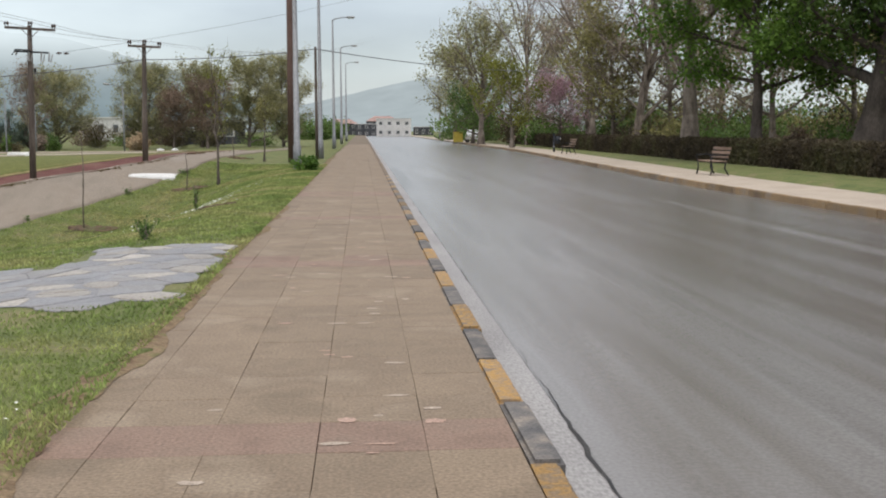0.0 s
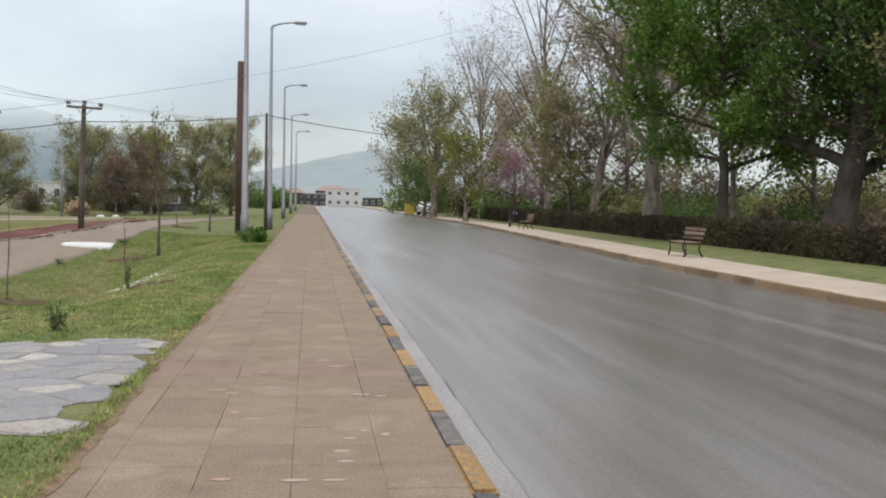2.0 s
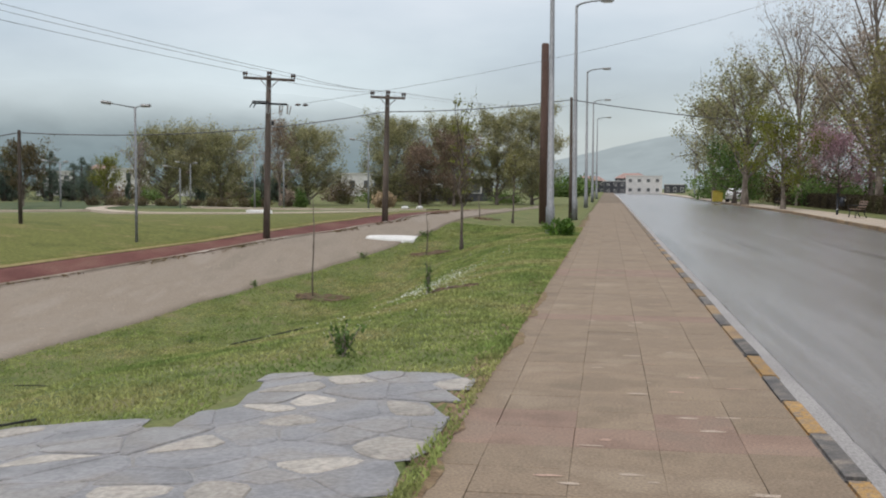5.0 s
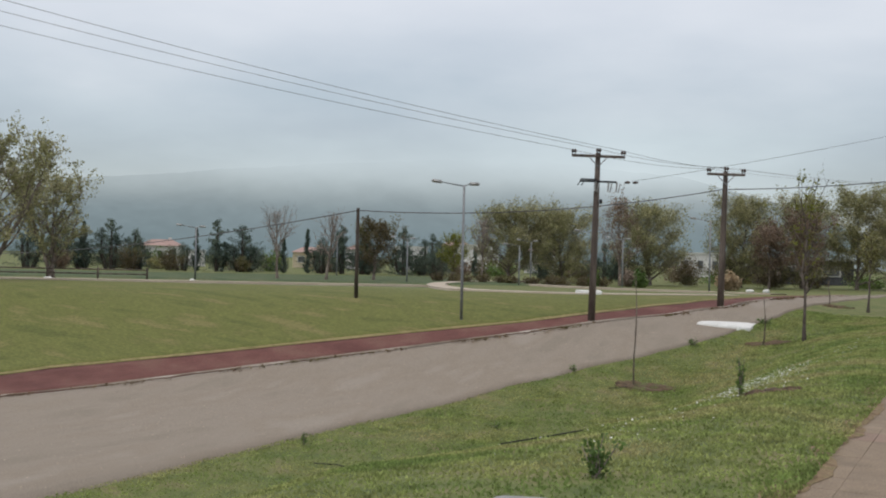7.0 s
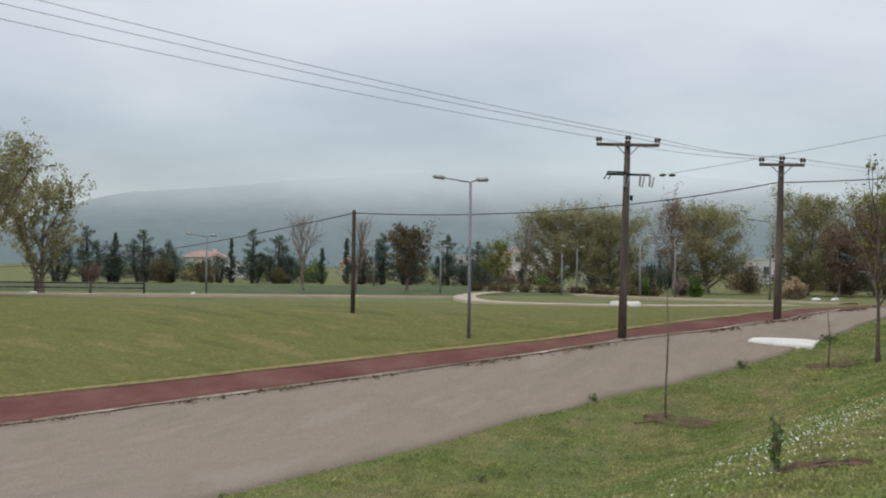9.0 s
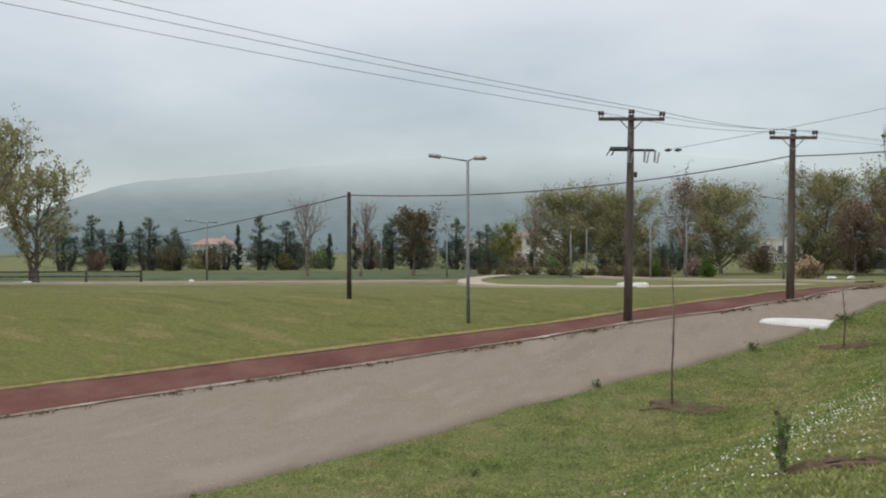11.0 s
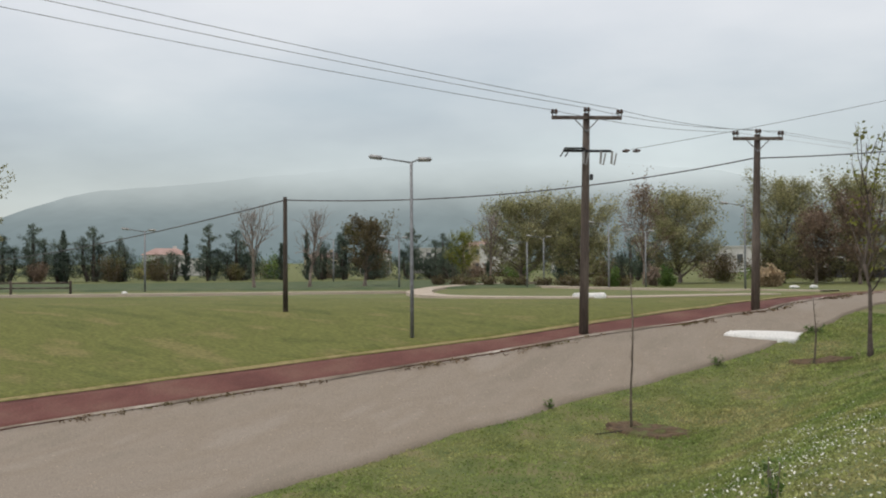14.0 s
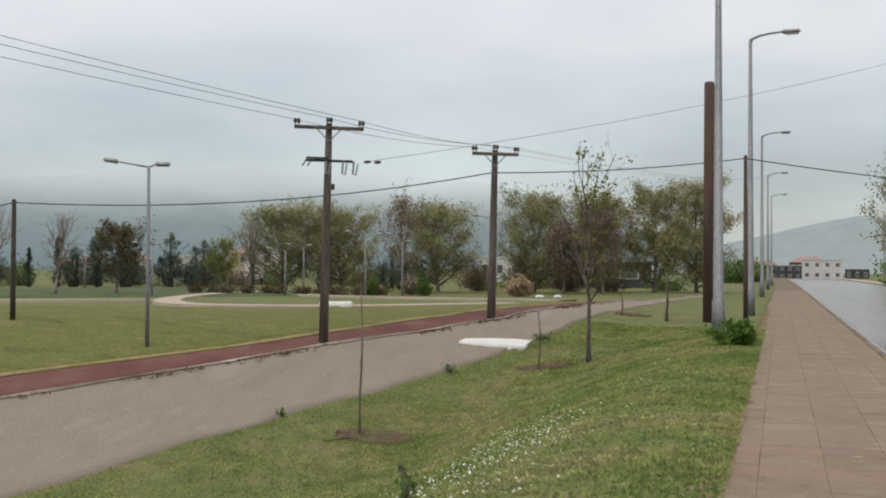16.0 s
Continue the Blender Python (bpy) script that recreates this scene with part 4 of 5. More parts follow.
for i in range(11):
    x = -33.5 + i * 1.15
    bush(195 + i, x, 71.5 + 0.5 * math.sin(i * 2.1), 0.55, 1.3 + 0.3 * math.sin(i), M_hedge, "low clipped park shrub beside the path", count=700, size=0.12, group="low park shrubs")
bush(210, -14.7, 74.0, 1.0, 1.5, M_straw, "dry straw coloured grass heap", name="pampas_grass", count=2600, size=0.22, upright=0.9)

# young planting on the grass bank
tree(220, -4.91, 39.5, 4.2, 1.7, M_yelleaf, "young tree with sparse fresh leaves on the bank", name="young_tree", bare=1.25, n1=18, n2=3, n3=2, lift=46, r0=0.042, leaves=420, size=0.09, sigma=0.06, bark=M_bark_dark, clump=2, thick=0.55)
tree(221, -3.93, 46.8, 2.3, 0.9, M_olive, "slim young tree with few olive leaves", name="young_tree", bare=1.3, n1=12, n2=4, n3=2, lift=40, r0=0.035, leaves=700, size=0.09, sigma=0.09, bark=M_bark_dark, clump=2)


def sapling(seed, x, y, H, lab):
    rng = np.random.default_rng(seed)
    t = thing("sapling", pose(x, y, zat(x, y) + 0.02), lab, "sapling", "planted saplings")
    pts = [(0.03 * math.sin(i * 0.9 + seed) + rng.normal(0, 0.006), 0.02 * math.sin(i * 1.3), H * i / 7) for i in range(8)]
    v, f = path_tube(pts, [0.026 - 0.0025 * i for i in range(8)], 7)
    part("stem", mesh_of("stem", v, f, M_bark, True), t)
    segs = []
    for i in range(7):
        p = np.array(pts[3 + i % 4])
        segs.append((p, p + rng.normal(0, 0.05, 3) + np.array([0, 0, 0.09]), 0.007, 0.003))
    v, f = tube_arrays(segs, 4)
    tagged(part("twigs", mesh_of("twigs", v, f, M_bark), t), kind="stuff")


SAPLINGS = [(-8.43, 34.7, 2.9), (-5.99, 39.3, 1.45), (-5.35, 47.9, 0.9)]
for i, (x, y, h) in enumerate(SAPLINGS):
    sapling(230 + i, x, y, h, "thin leafless sapling in a dug earth patch")


SOIL = [(-8.2, 34.7, 0.85, 0.42), (-5.86, 39.5, 0.7, 0.3), (-2.7, 22.0, 0.5, 0.22), (-5.0, 47.9, 0.6, 0.4)]


def soil_patch(seed, x, y, lx, ly):
    rng = np.random.default_rng(seed)
    V = [(x, y, zat(x, y) + 0.05)]
    rings = [(0.5, 0.02), (0.85, 0.008), (1.0, -0.05)]
    for q, up in rings:
        for i in range(22):
            a = i / 22 * 2 * math.pi
            w = q * (1 + 0.5 * noise.noise((math.cos(a) * 2.2 + seed, math.sin(a) * 2.2, 0.3 * q)))
            px, py = x + math.cos(a) * lx * w, y + math.sin(a) * ly * w
            V.append((px, py, zat(px, py) + 0.045 + up + 0.03 * rng.uniform(-1, 1) * (q < 1)))
    F = [(0, 1 + i, 1 + (i + 1) % 22) for i in range(22)]
    for r in range(2):
        F += [(1 + r * 22 + i, 1 + r * 22 + 22 + i, 1 + r * 22 + 22 + (i + 1) % 22, 1 + r * 22 + (i + 1) % 22) for i in range(22)]
    tagged(new("soil_patch", mesh_of("soil_patch", V, F, M_soil)), "dug patch of brown earth in the grass", "soil", "soil patches", "structure")


for i, (x, y, a, b) in enumerate(SOIL):
    soil_patch(i + 3, x, y, a, b)


def weed(seed, x, y, H, W, lab, n=260, leaf=None, size=0.07):
    rng = np.random.default_rng(seed)
    t = thing("weed", pose(x, y, zat(x, y) + 0.02), lab, "plant", "weeds on the bank")
    segs, c = [], []
    for i in range(7):
        tip = np.array([rng.normal(0, W / 3), rng.normal(0, W / 3), H * rng.uniform(0.55, 1.05)])
        b = np.array([rng.normal(0, W / 12), rng.normal(0, W / 12), 0])
        segs.append((b, tip, 0.008, 0.003))
        u = rng.uniform(0.15, 1, n // 7)[:, None]
        c.append(b + (tip - b) * u + rng.normal(0, 0.05 * W + 0.015, (n // 7, 3)))
    v, f = tube_arrays(segs, 4)
    tagged(part("stem_tangle", mesh_of("stem_tangle", v, f, M_twig), t), kind="stuff")
    pts = np.concatenate(c)
    pts[:, 2] = np.abs(pts[:, 2])
    part("leaves", leaf_mesh("leaves", pts, size, leaf or M_dkgreen, rng), t)


weed(240, -3.05, 21.9, 0.55, 0.11, "tall leafy weed stalk among white flowers", 120, None, 0.06)
weed(241, -2.66, 14.9, 0.30, 0.26, "bushy green weed at the paving edge", 210, None, 0.05)
weed(242, -10.25, 35.1, 0.17, 0.2, "small dark weed at the gravel edge", 120, None, 0.05)
weed(243, -8.0, 39.0, 0.2, 0.22, "small dark weed at the gravel edge", 120, None, 0.05)
weed(244, -11.9, 24.6, 0.22, 0.16, "small dark weed at the gravel edge", 110, None, 0.05)
weed(245, -6.5, 42.2, 0.18, 0.4, "low weed beside the pale concrete cover", 180, None, 0.06)
weed(246, -1.55, 38.6, 0.5, 1.0, "dark leafy weed clump beside the pavement", 1400, M_green, 0.1)
weed(247, -3.4, 9.2, 0.16, 0.2, "small weed in the grass", 120, None, 0.05)
weed(248, -9.6, 28.5, 0.14, 0.2, "small weed in the grass", 90, None, 0.05)


# ---- street furniture ----
def lamp_post(H, lab, arm=1.05):
    t = thing("street_lamp", pose(0, 0, 0), lab, "street lamp", "street lamps beside the pavement")
    v, f = path_tube([(0, 0, 0), (0, 0, 0.9), (0, 0, 0.92), (0, 0, H)], [0.15, 0.14, 0.115, 0.055], 12)
    part("pole", mesh_of("pole", v, f, M_galv, True), t)
    part("base_plate", bm_mesh("base_plate", box_bm(0.42, 0.42, 0.03, 0, 0, 0.015, 0.006), M_galv), t)
    v, f = path_tube([(0, 0, H - 0.15), (0.05, 0, H), (0.3, 0, H + 0.1), (arm * 0.6, 0, H + 0.16), (arm, 0, H + 0.19)], [0.055, 0.05, 0.04, 0.035, 0.03], 8)
    part("arm", mesh_of("arm", v, f, M_galv, True), t)
    bm = box_bm(0.62, 0.24, 0.13, arm + 0.26, 0, H + 0.19, 0.045)
    head = part("lamp_head", bm_mesh("lamp_head", bm, M_head, True), t)
    part("lens", bm_mesh("lens", box_bm(0.4, 0.18, 0.04, arm + 0.3, 0, H + 0.115, 0.015), M_lens), head)
    return t


street = lamp_post(9.4, "tall grey steel street lamp beside the pavement")
street.matrix_basis = pose(-2.15, 40.2, -0.03)
for x, y in ((-1.8, 53.5), (-1.85, 81.0), (-1.8, 108.0), (-1.7, 134.0)):
    copy_thing(street, pose(x, y, 0.0))
for x, y in ((9.8, 140.0), (9.8, 168.0)):
    copy_thing(street, pose(x + 2.4, y, 0.0, 0, 0, 180))


def wood_pole(name, x, y, H, r, mat, lab, z=None):
    t = thing(name, pose(x, y, zat(x, y) if z is None else z), lab, "utility pole")
    v, f = path_tube([(0, 0, -0.1), (0, 0, H * 0.5), (0, 0, H - 0.05), (0, 0, H)], [r, r * 0.88, r * 0.76, r * 0.6], 12)
    part("pole", mesh_of("pole", v, f, mat, True), t)
    return t


wood_pole("utility_pole", -2.80, 47.7, 7.0, 0.19, M_rust, "short thick red-brown pole behind the street lamp")
wood_pole("cable_pole", -1.9, 51.4, 5.25, 0.075, M_timber, "slim wooden pole carrying the cable")
field_pole = wood_pole("cable_pole", -19.30, 38.35, 3.07, 0.07, M_bark_dark, "dark wooden cable pole standing on the field")


def insulator(z):
    prof = [(0.012, 0), (0.012, 0.05), (0.045, 0.055), (0.05, 0.09), (0.03, 0.1), (0.042, 0.115), (0.03, 0.15), (0.005, 0.165)]
    return path_tube([(0, 0, z + h) for _, h in prof], [r for r, _ in prof], 9)


def power_pole(x, y, H, arm, yaw, lab, lower):
    t = thing("power_pole", pose(x, y, zat(x, y), 0, 1.1, yaw), lab, "power pole", "power poles by the track")
    v, f = path_tube([(0, 0, -0.1), (0, 0, H * 0.4), (0, 0, H * 0.8), (0, 0, H)], [0.115, 0.105, 0.088, 0.078], 12)
    part("pole", mesh_of("pole", v, f, M_timber, True), t)
    a = part("crossarm", bm_mesh("crossarm", box_bm(arm, 0.07, 0.085, 0, -0.1, H - 0.12, 0.008), M_timber), t)
    for s in (-1, 1):
        v, f = tube_arrays([(np.array([s * 0.3, -0.1, H - 0.14]), np.array([0.0, -0.1, H - 0.45]), 0.014, 0.014)], 5)
        part("brace", mesh_of("brace", v, f, M_galv), t)
    for px in (-arm / 2 + 0.06, 0.0, arm / 2 - 0.06):
        v, f = insulator(H - 0.075 + (0.05 if px == 0 else 0))
        for dx in (-0.035, 0.045):
            part("insulator", mesh_of("insulator", v, f, M_glaze, True), a, pose(px + dx, -0.1, 0))
    if lower:
        z = H - 0.92
        l = part("switch_arm", bm_mesh("switch_arm", box_bm(1.15, 0.06, 0.06, 0.02, -0.1, z, 0.006), M_iron), t)
        part("switch_plate", bm_mesh("switch_plate", box_bm(0.5, 0.16, 0.035, -0.28, -0.1, z + 0.06, 0.006), M_iron), t)
        for px in (-0.05, 0.36, 0.62):
            v, f = path_tube([(px, -0.12, z), (px - 0.02, -0.12, z - 0.3), (px + 0.05, -0.12, z - 0.33), (px + 0.1, -0.12, z - 0.05)], [0.028, 0.028, 0.02, 0.02], 7)
            part("fuse_loop", mesh_of("fuse_loop", v, f, M_head), l)
        for px in (-0.62, -0.5):
            v, f = path_tube([(px, -0.1, z - 0.14), (px + 0.1, -0.1, z + 0.02)], [0.02, 0.012], 6)
            part("lever", mesh_of("lever", v, f, M_iron), l)
        for px in (0.95, 1.2):
            v, f = path_tube([(px - 0.09, -0.1, z + 0.0), (px, -0.1, z + 0.01), (px + 0.09, -0.1, z + 0.02)], [0.02, 0.045, 0.02], 8)
            part("strain_insulator", mesh_of("strain_insulator", v, f, M_glaze), l)
        part("junction_box", bm_mesh("junction_box", box_bm(0.08, 0.08, 0.14, 0.13, -0.1, H - 1.55, 0.01), M_iron), t)
    return t


power_pole(-11.42, 39.75, 5.35, 1.68, 26, "wooden power pole with crossarm and fuse switch", True)
power_pole(-8.3, 43.85, 4.6, 1.26, 22, "wooden power pole with a single crossarm", False)


def cable(name, a, b, sag, r, lab, n=24):
    a, b = np.array(a, float), np.array(b, float)
    pts = [a + (b - a) * i / n - np.array([0, 0, sag * 4 * (i / n) * (1 - i / n)]) for i in range(n + 1)]
    v, f = path_tube(pts, [r] * (n + 1), 5)
    tagged(new(name, mesh_of(name, v, f, M_wire, True)), lab, "cable", "overhead lines")


for k, (ox, oz) in enumerate(((-0.76, 0), (0.0, 0.05), (0.76, 0))):
    ca, sa = math.cos(radians(26)), math.sin(radians(26))
    p1 = (-11.33 + ox * ca, 39.7 + ox * sa, 5.16 + oz)
    p2 = (-8.22 + ox * 0.73 * math.cos(radians(22)), 43.8 + ox * 0.73 * 0.37, 4.85 + oz)
    cable("power_line", p1, p2, 0.12, 0.006, "thin overhead power line between the poles")
    cable("power_line", p1, (-30.5 + ox * 2.2, 9.0 + ox * 1.9, 10.2 + oz), 0.55, 0.0065, "thin overhead power line above the track", 30)
    cable("power_line", p2, (2.0 + ox, 150.0, 14.0), 1.2, 0.004, "thin overhead power line above the track", 30)
cable("tap_line", (-10.35, 40.2, 4.19), (14.0, 63.0, 13.0), 0.7, 0.006, "thin service line rising over the road")
cable("telephone_cable", (-58.0, 51.0, 1.3), (-19.30, 38.35, 3.18), 0.6, 0.018, "sagging black cable across the field")
cable("telephone_cable", (-19.30, 38.35, 3.18), (-8.3, 43.85, 4.17), 0.36, 0.018, "sagging black cable across the field")
cable("telephone_cable", (-8.3, 43.85, 4.17), (-1.9, 51.4, 5.15), 0.12, 0.018, "sagging black cable to the slim pole")
cable("telephone_cable", (-1.9, 51.4, 5.15), (14.5, 68.0, 5.0), 0.35, 0.02, "sagging black cable over the road")


def field_lamp(H, lab, two=True):
    t = thing("park_lamp", pose(0, 0, 0), lab, "park lamp", "park lamps")
    v, f = path_tube([(0, 0, 0), (0, 0, H * 0.3), (0, 0, H)], [0.05, 0.045, 0.035], 10)
    part("pole", mesh_of("pole", v, f, M_galv, True), t)
    for s in ((-1, 1) if two else (-1,)):
        ln = 0.72 if s < 0 else 0.18
        v, f = path_tube([(0, 0, H - 0.02), (s * ln, 0, H + (0.1 if s < 0 else 0.05))], [0.022, 0.016], 7)
        arm = part("arm", mesh_of("arm", v, f, M_galv, True), t)
        bm = box_bm(0.36, 0.17, 0.1, 0, 0, 0, 0.035)
        part("lamp_head", bm_mesh("lamp_head", bm, M_head, True), arm, pose(s * (ln + 0.14), 0, H + (0.12 if s < 0 else 0.05), 0, 8 if s < 0 else 0, 0))
    return t


fl = field_lamp(4.25, "grey double-armed park lamp on the field")
fl.matrix_basis = pose(-15.0, 37.7, zat(-15.0, 37.7), 0, 0, 24)
one = field_lamp(3.6, "grey single-armed park lamp", False)
one.matrix_basis = pose(-13.0, 62.1, zat(-13.0, 62.1), 0, 0, 20)
for i, (x, y, h) in enumerate([(-36.9, 51.0, 2.7), (-20.6, 65.9, 3.15), (-20.2, 70.3, 2.9), (-26.0, 68.0, 2.4), (-32.0, 64.7, 2.65), (-45.7, 78.1, 3.0), (-28.1, 74.9, 2.8)]):
    q = field_lamp(h, "small distant grey park lamp", i % 2 == 0)
    q.matrix_basis = pose(x, y, zat(x, y), 0, 0, 30)


def bench():
    t = thing("bench", pose(0, 0, 0), "brown wooden slatted bench on dark iron legs", "bench", "benches along the far pavement")
    for s in (-0.62, 0.62):
        v, f = path_tube([(s, -0.27, 0), (s, -0.22, 0.2), (s, -0.24, 0.4), (s, 0.2, 0.38), (s, 0.27, 0.6), (s, 0.34, 0.84)], [0.026] * 6, 7)
        leg = part("end_frame", mesh_of("end_frame", v, f, M_iron, True), t)
        v, f = path_tube([(s, 0.3, 0), (s, 0.18, 0.2), (s, 0.2, 0.38)], [0.026] * 3, 7)
        part("rear_leg", mesh_of("rear_leg", v, f, M_iron, True), leg)
        v, f = path_tube([(s, -0.26, 0.4), (s, -0.28, 0.6), (s, 0.0, 0.62), (s, 0.27, 0.6)], [0.02] * 4, 7)
        part("armrest", mesh_of("armrest", v, f, M_iron, True), leg)
    for i in range(4):
        part("seat_slat", bm_mesh("seat_slat", box_bm(1.5, 0.09, 0.035, 0, -0.2 + i * 0.115, 0.425, 0.008), M_slat), t)
    for i in range(3):
        part("back_slat", bm_mesh("back_slat", box_bm(1.5, 0.03, 0.09, 0, 0.235 + i * 0.04, 0.56 + i * 0.125, 0.008), M_slat), t)
    return t


bn = bench()
bn.matrix_basis = pose(11.1, 33.6, 0.012, 0, 0, -88)
copy_thing(bn, pose(12.2, 63.0, 0.012, 0, 0, -88))
copy_thing(bn, pose(12.8, 92.0, 0.012, 0, 0, -88))


def litter_bin():
    t = thing("litter_bin", pose(0, 0, 0), "dark grey metal litter bin on a post", "litter bin", "litter bins along the far pavement")
    v, f = path_tube([(0, 0, 0), (0, 0, 0.3), (0, 0, 0.31), (0, 0, 1.12)], [0.065, 0.065, 0.045, 0.045], 12)
    part("post", mesh_of("post", v, f, M_bin, True), t)
    v, f = path_tube([(0, 0, 0.29), (0, 0, 0.335)], [0.067, 0.067], 12)
    part("collar", mesh_of("collar", v, f, M_head, True), t)
    bm = bmesh.new()
    bmesh.ops.create_cone(bm, cap_ends=True, segments=16, radius1=0.13, radius2=0.2, depth=0.48, matrix=pose(0.24, 0, 0.72))
    b = part("bucket", bm_mesh("bucket", bm, M_bin, True), t)
    part("hood", bm_mesh("hood", box_bm(0.46, 0.4, 0.04, 0.22, 0, 0.985, 0.015), M_bin), t)
    part("hood_top", bm_mesh("hood_top", box_bm(0.14, 0.14, 0.12, 0, 0, 1.13, 0.02), M_bin), t)
    bm = bmesh.new()
    bmesh.ops.create_cone(bm, cap_ends=True, segments=18, radius1=0.055, radius2=0.055, depth=0.008, matrix=pose(0.40, -0.125, 0.82, 90, 0, 52))
    part("sticker", bm_mesh("sticker", bm, M_disc), b, None, "round white sticker")
    return t


lb = litter_bin()
lb.matrix_basis = pose(11.05, 22.0, 0.012, 0, 0, -10)
copy_thing(lb, pose(12.3, 68.4, 0.012, 0, 0, -10))


# ---- houses and far roadside ----
def house(x, y, w, d, h, yaw, wall, lab, roof=True, cols=3, z=None, floors=1):
    t = thing("house", pose(x, y, zat(x, y) if z is None else z, 0, 0, yaw), lab, "house", "houses in the distance")
    part("wall", bm_mesh("wall", box_bm(w, d, h, 0, 0, h / 2), wall), t)
    if roof:
        rh = w * 0.16
        o = 0.25
        V = [(-w / 2 - o, -d / 2 - o, h), (w / 2 + o, -d / 2 - o, h), (w / 2 + o, d / 2 + o, h), (-w / 2 - o, d / 2 + o, h), (-w / 4, 0, h + rh), (w / 4, 0, h + rh)]
        F = [(0, 1, 5, 4), (1, 2, 5), (2, 3, 4, 5), (3, 0, 4), (3, 2, 1, 0)]
        rf_ = part("roof", mesh_of("roof", V, F, M_roof), t)
        part("chimney", bm_mesh("chimney", box_bm(0.4, 0.4, 0.8, w / 5, 0.2, h + rh * 0.8), wall), rf_)
    else:
        part("parapet", bm_mesh("parapet", box_bm(w + 0.2, d + 0.2, 0.18, 0, 0, h + 0.09), M_frame), t)
    fh = h / floors
    for fl_ in range(floors):
        for i in range(cols):
            px = (i + 0.5) / cols * w - w / 2
            wz = fl_ * fh + fh * 0.55
            wd = part("window", bm_mesh("window", box_bm(w / cols * 0.44, 0.08, fh * 0.42, px, -d / 2 - 0.02, wz), M_frame), t)
            part("pane", bm_mesh("pane", box_bm(w / cols * 0.36, 0.04, fh * 0.34, px, -d / 2 - 0.06, wz), M_glass), wd)
    return t


house(-90.1, 108.0, 4.8, 4.5, 2.3, 38, M_plaster, "white house with a clay tile roof")
house(-83.4, 105.3, 3.4, 3.5, 1.7, 38, M_plaster, "small white outbuilding beside the house", roof=False, cols=2)
house(-76.1, 119.4, 4.2, 4, 1.9, 30, M_cream, "cream house with a clay tile roof", cols=2)
house(-71.1, 122.9, 3.4, 4, 2.4, 28, M_plaster, "white house with a clay tile roof", cols=2)
house(-65.6, 126.2, 4.0, 4, 2.8, 26, M_plaster, "white flat-roofed house behind the pines", roof=False, floors=2)
house(-61.5, 130.5, 3.6, 4, 3.2, 26, M_cream, "pale house with a clay tile roof", floors=2)
house(-58.1, 130.2, 5.0, 4, 3.2, 24, M_plaster, "white flat-roofed house behind the pines", roof=False, floors=2)
house(-51.2, 134.0, 4.0, 4, 2.6, 20, M_plaster, "white house with a clay tile roof")
house(-32.4, 139.6, 5.2, 4, 2.8, 12, M_plaster, "white flat-roofed house behind the pines", roof=False)
house(-16.7, 107.1, 11.0, 5, 2.1, 8, M_dkwall, "long dark shed behind the trees", roof=False, cols=3)
house(7.9, 262.0, 8.2, 7, 4.3, -3, M_plaster, "white two-storey building at the road bend", roof=False, cols=4, z=-0.4, floors=2)
house(15.5, 272.0, 5.0, 6, 2.4, -3, M_dkwall, "low grey building at the road bend", roof=False, cols=3, z=-0.4)
house(2.0, 285.0, 7.0, 7, 3.2, 4, M_dkwall, "grey flat-roofed house behind the road bend", roof=False, cols=4, z=-0.4, floors=2)
house(-5.0, 295.0, 8.0, 7, 3.4, 0, M_dkwall, "grey house with a clay tile roof", cols=4, z=-0.4, floors=2)
house(6.0, 310.0, 9.0, 7, 4.2, 0, M_dkwall, "long grey tiled building far off", cols=5, z=-0.4, floors=2)
for i, (x, y, h, w) in enumerate([(-6.5, 150, 3.4, 7), (-5, 170, 3.6, 6), (-10, 160, 4.0, 7), (13.5, 150, 4.0, 8), (15, 135, 5, 8)]):
    bush(300 + i, x, y, h, w, M_dkgreen, "dark green bushes beside the far road", z=-0.1, size=0.45, count=1800, group="far roadside bushes")


def car(x, y, yaw, lab):
    t = thing("car", pose(x, y, 0.0, 0, 0, yaw), lab, "car")
    prof = [(-2.05, 0.35), (-2.1, 0.75), (-1.6, 0.88), (-0.95, 1.38), (0.55, 1.42), (1.2, 0.95), (1.95, 0.8), (2.1, 0.5), (2.05, 0.32)]
    V = [(px, s * (0.84 if pz < 1 else 0.66), pz) for s in (-1, 1) for px, pz in prof]
    k = len(prof)
    F = [tuple(range(k))[::-1], tuple(range(k, 2 * k))] + [(i, (i + 1) % k, k + (i + 1) % k, k + i) for i in range(k)]
    part("body", mesh_of("body", V, F, M_carpaint), t)
    for s in (-1, 1):
        v = [(-0.9, s * 0.70, 1.3), (0.5, s * 0.70, 1.33), (1.0, s * 0.82, 0.98), (-1.35, s * 0.82, 0.95)]
        part("side_window", mesh_of("side_window", [(a, b + s * 0.03, c) for a, b, c in v] + [(a, b - s * 0.02, c) for a, b, c in v], [(0, 1, 2, 3), (7, 6, 5, 4), (0, 4, 5, 1), (1, 5, 6, 2), (2, 6, 7, 3), (3, 7, 4, 0)], M_glass), t)
        for px in (-1.3, 1.3):
            bm = bmesh.new()
            bmesh.ops.create_cone(bm, cap_ends=True, segments=18, radius1=0.32, radius2=0.32, depth=0.2, matrix=pose(px, s * 0.78, 0.32, 90, 0, 0))
            wh = part("wheel", bm_mesh("wheel", bm, M_rubber), t)
            bm = bmesh.new()
            bmesh.ops.create_cone(bm, cap_ends=True, segments=14, radius1=0.19, radius2=0.19, depth=0.22, matrix=pose(px, s * 0.79, 0.32, 90, 0, 0))
            part("rim", bm_mesh("rim", bm, M_head), wh)
    return t


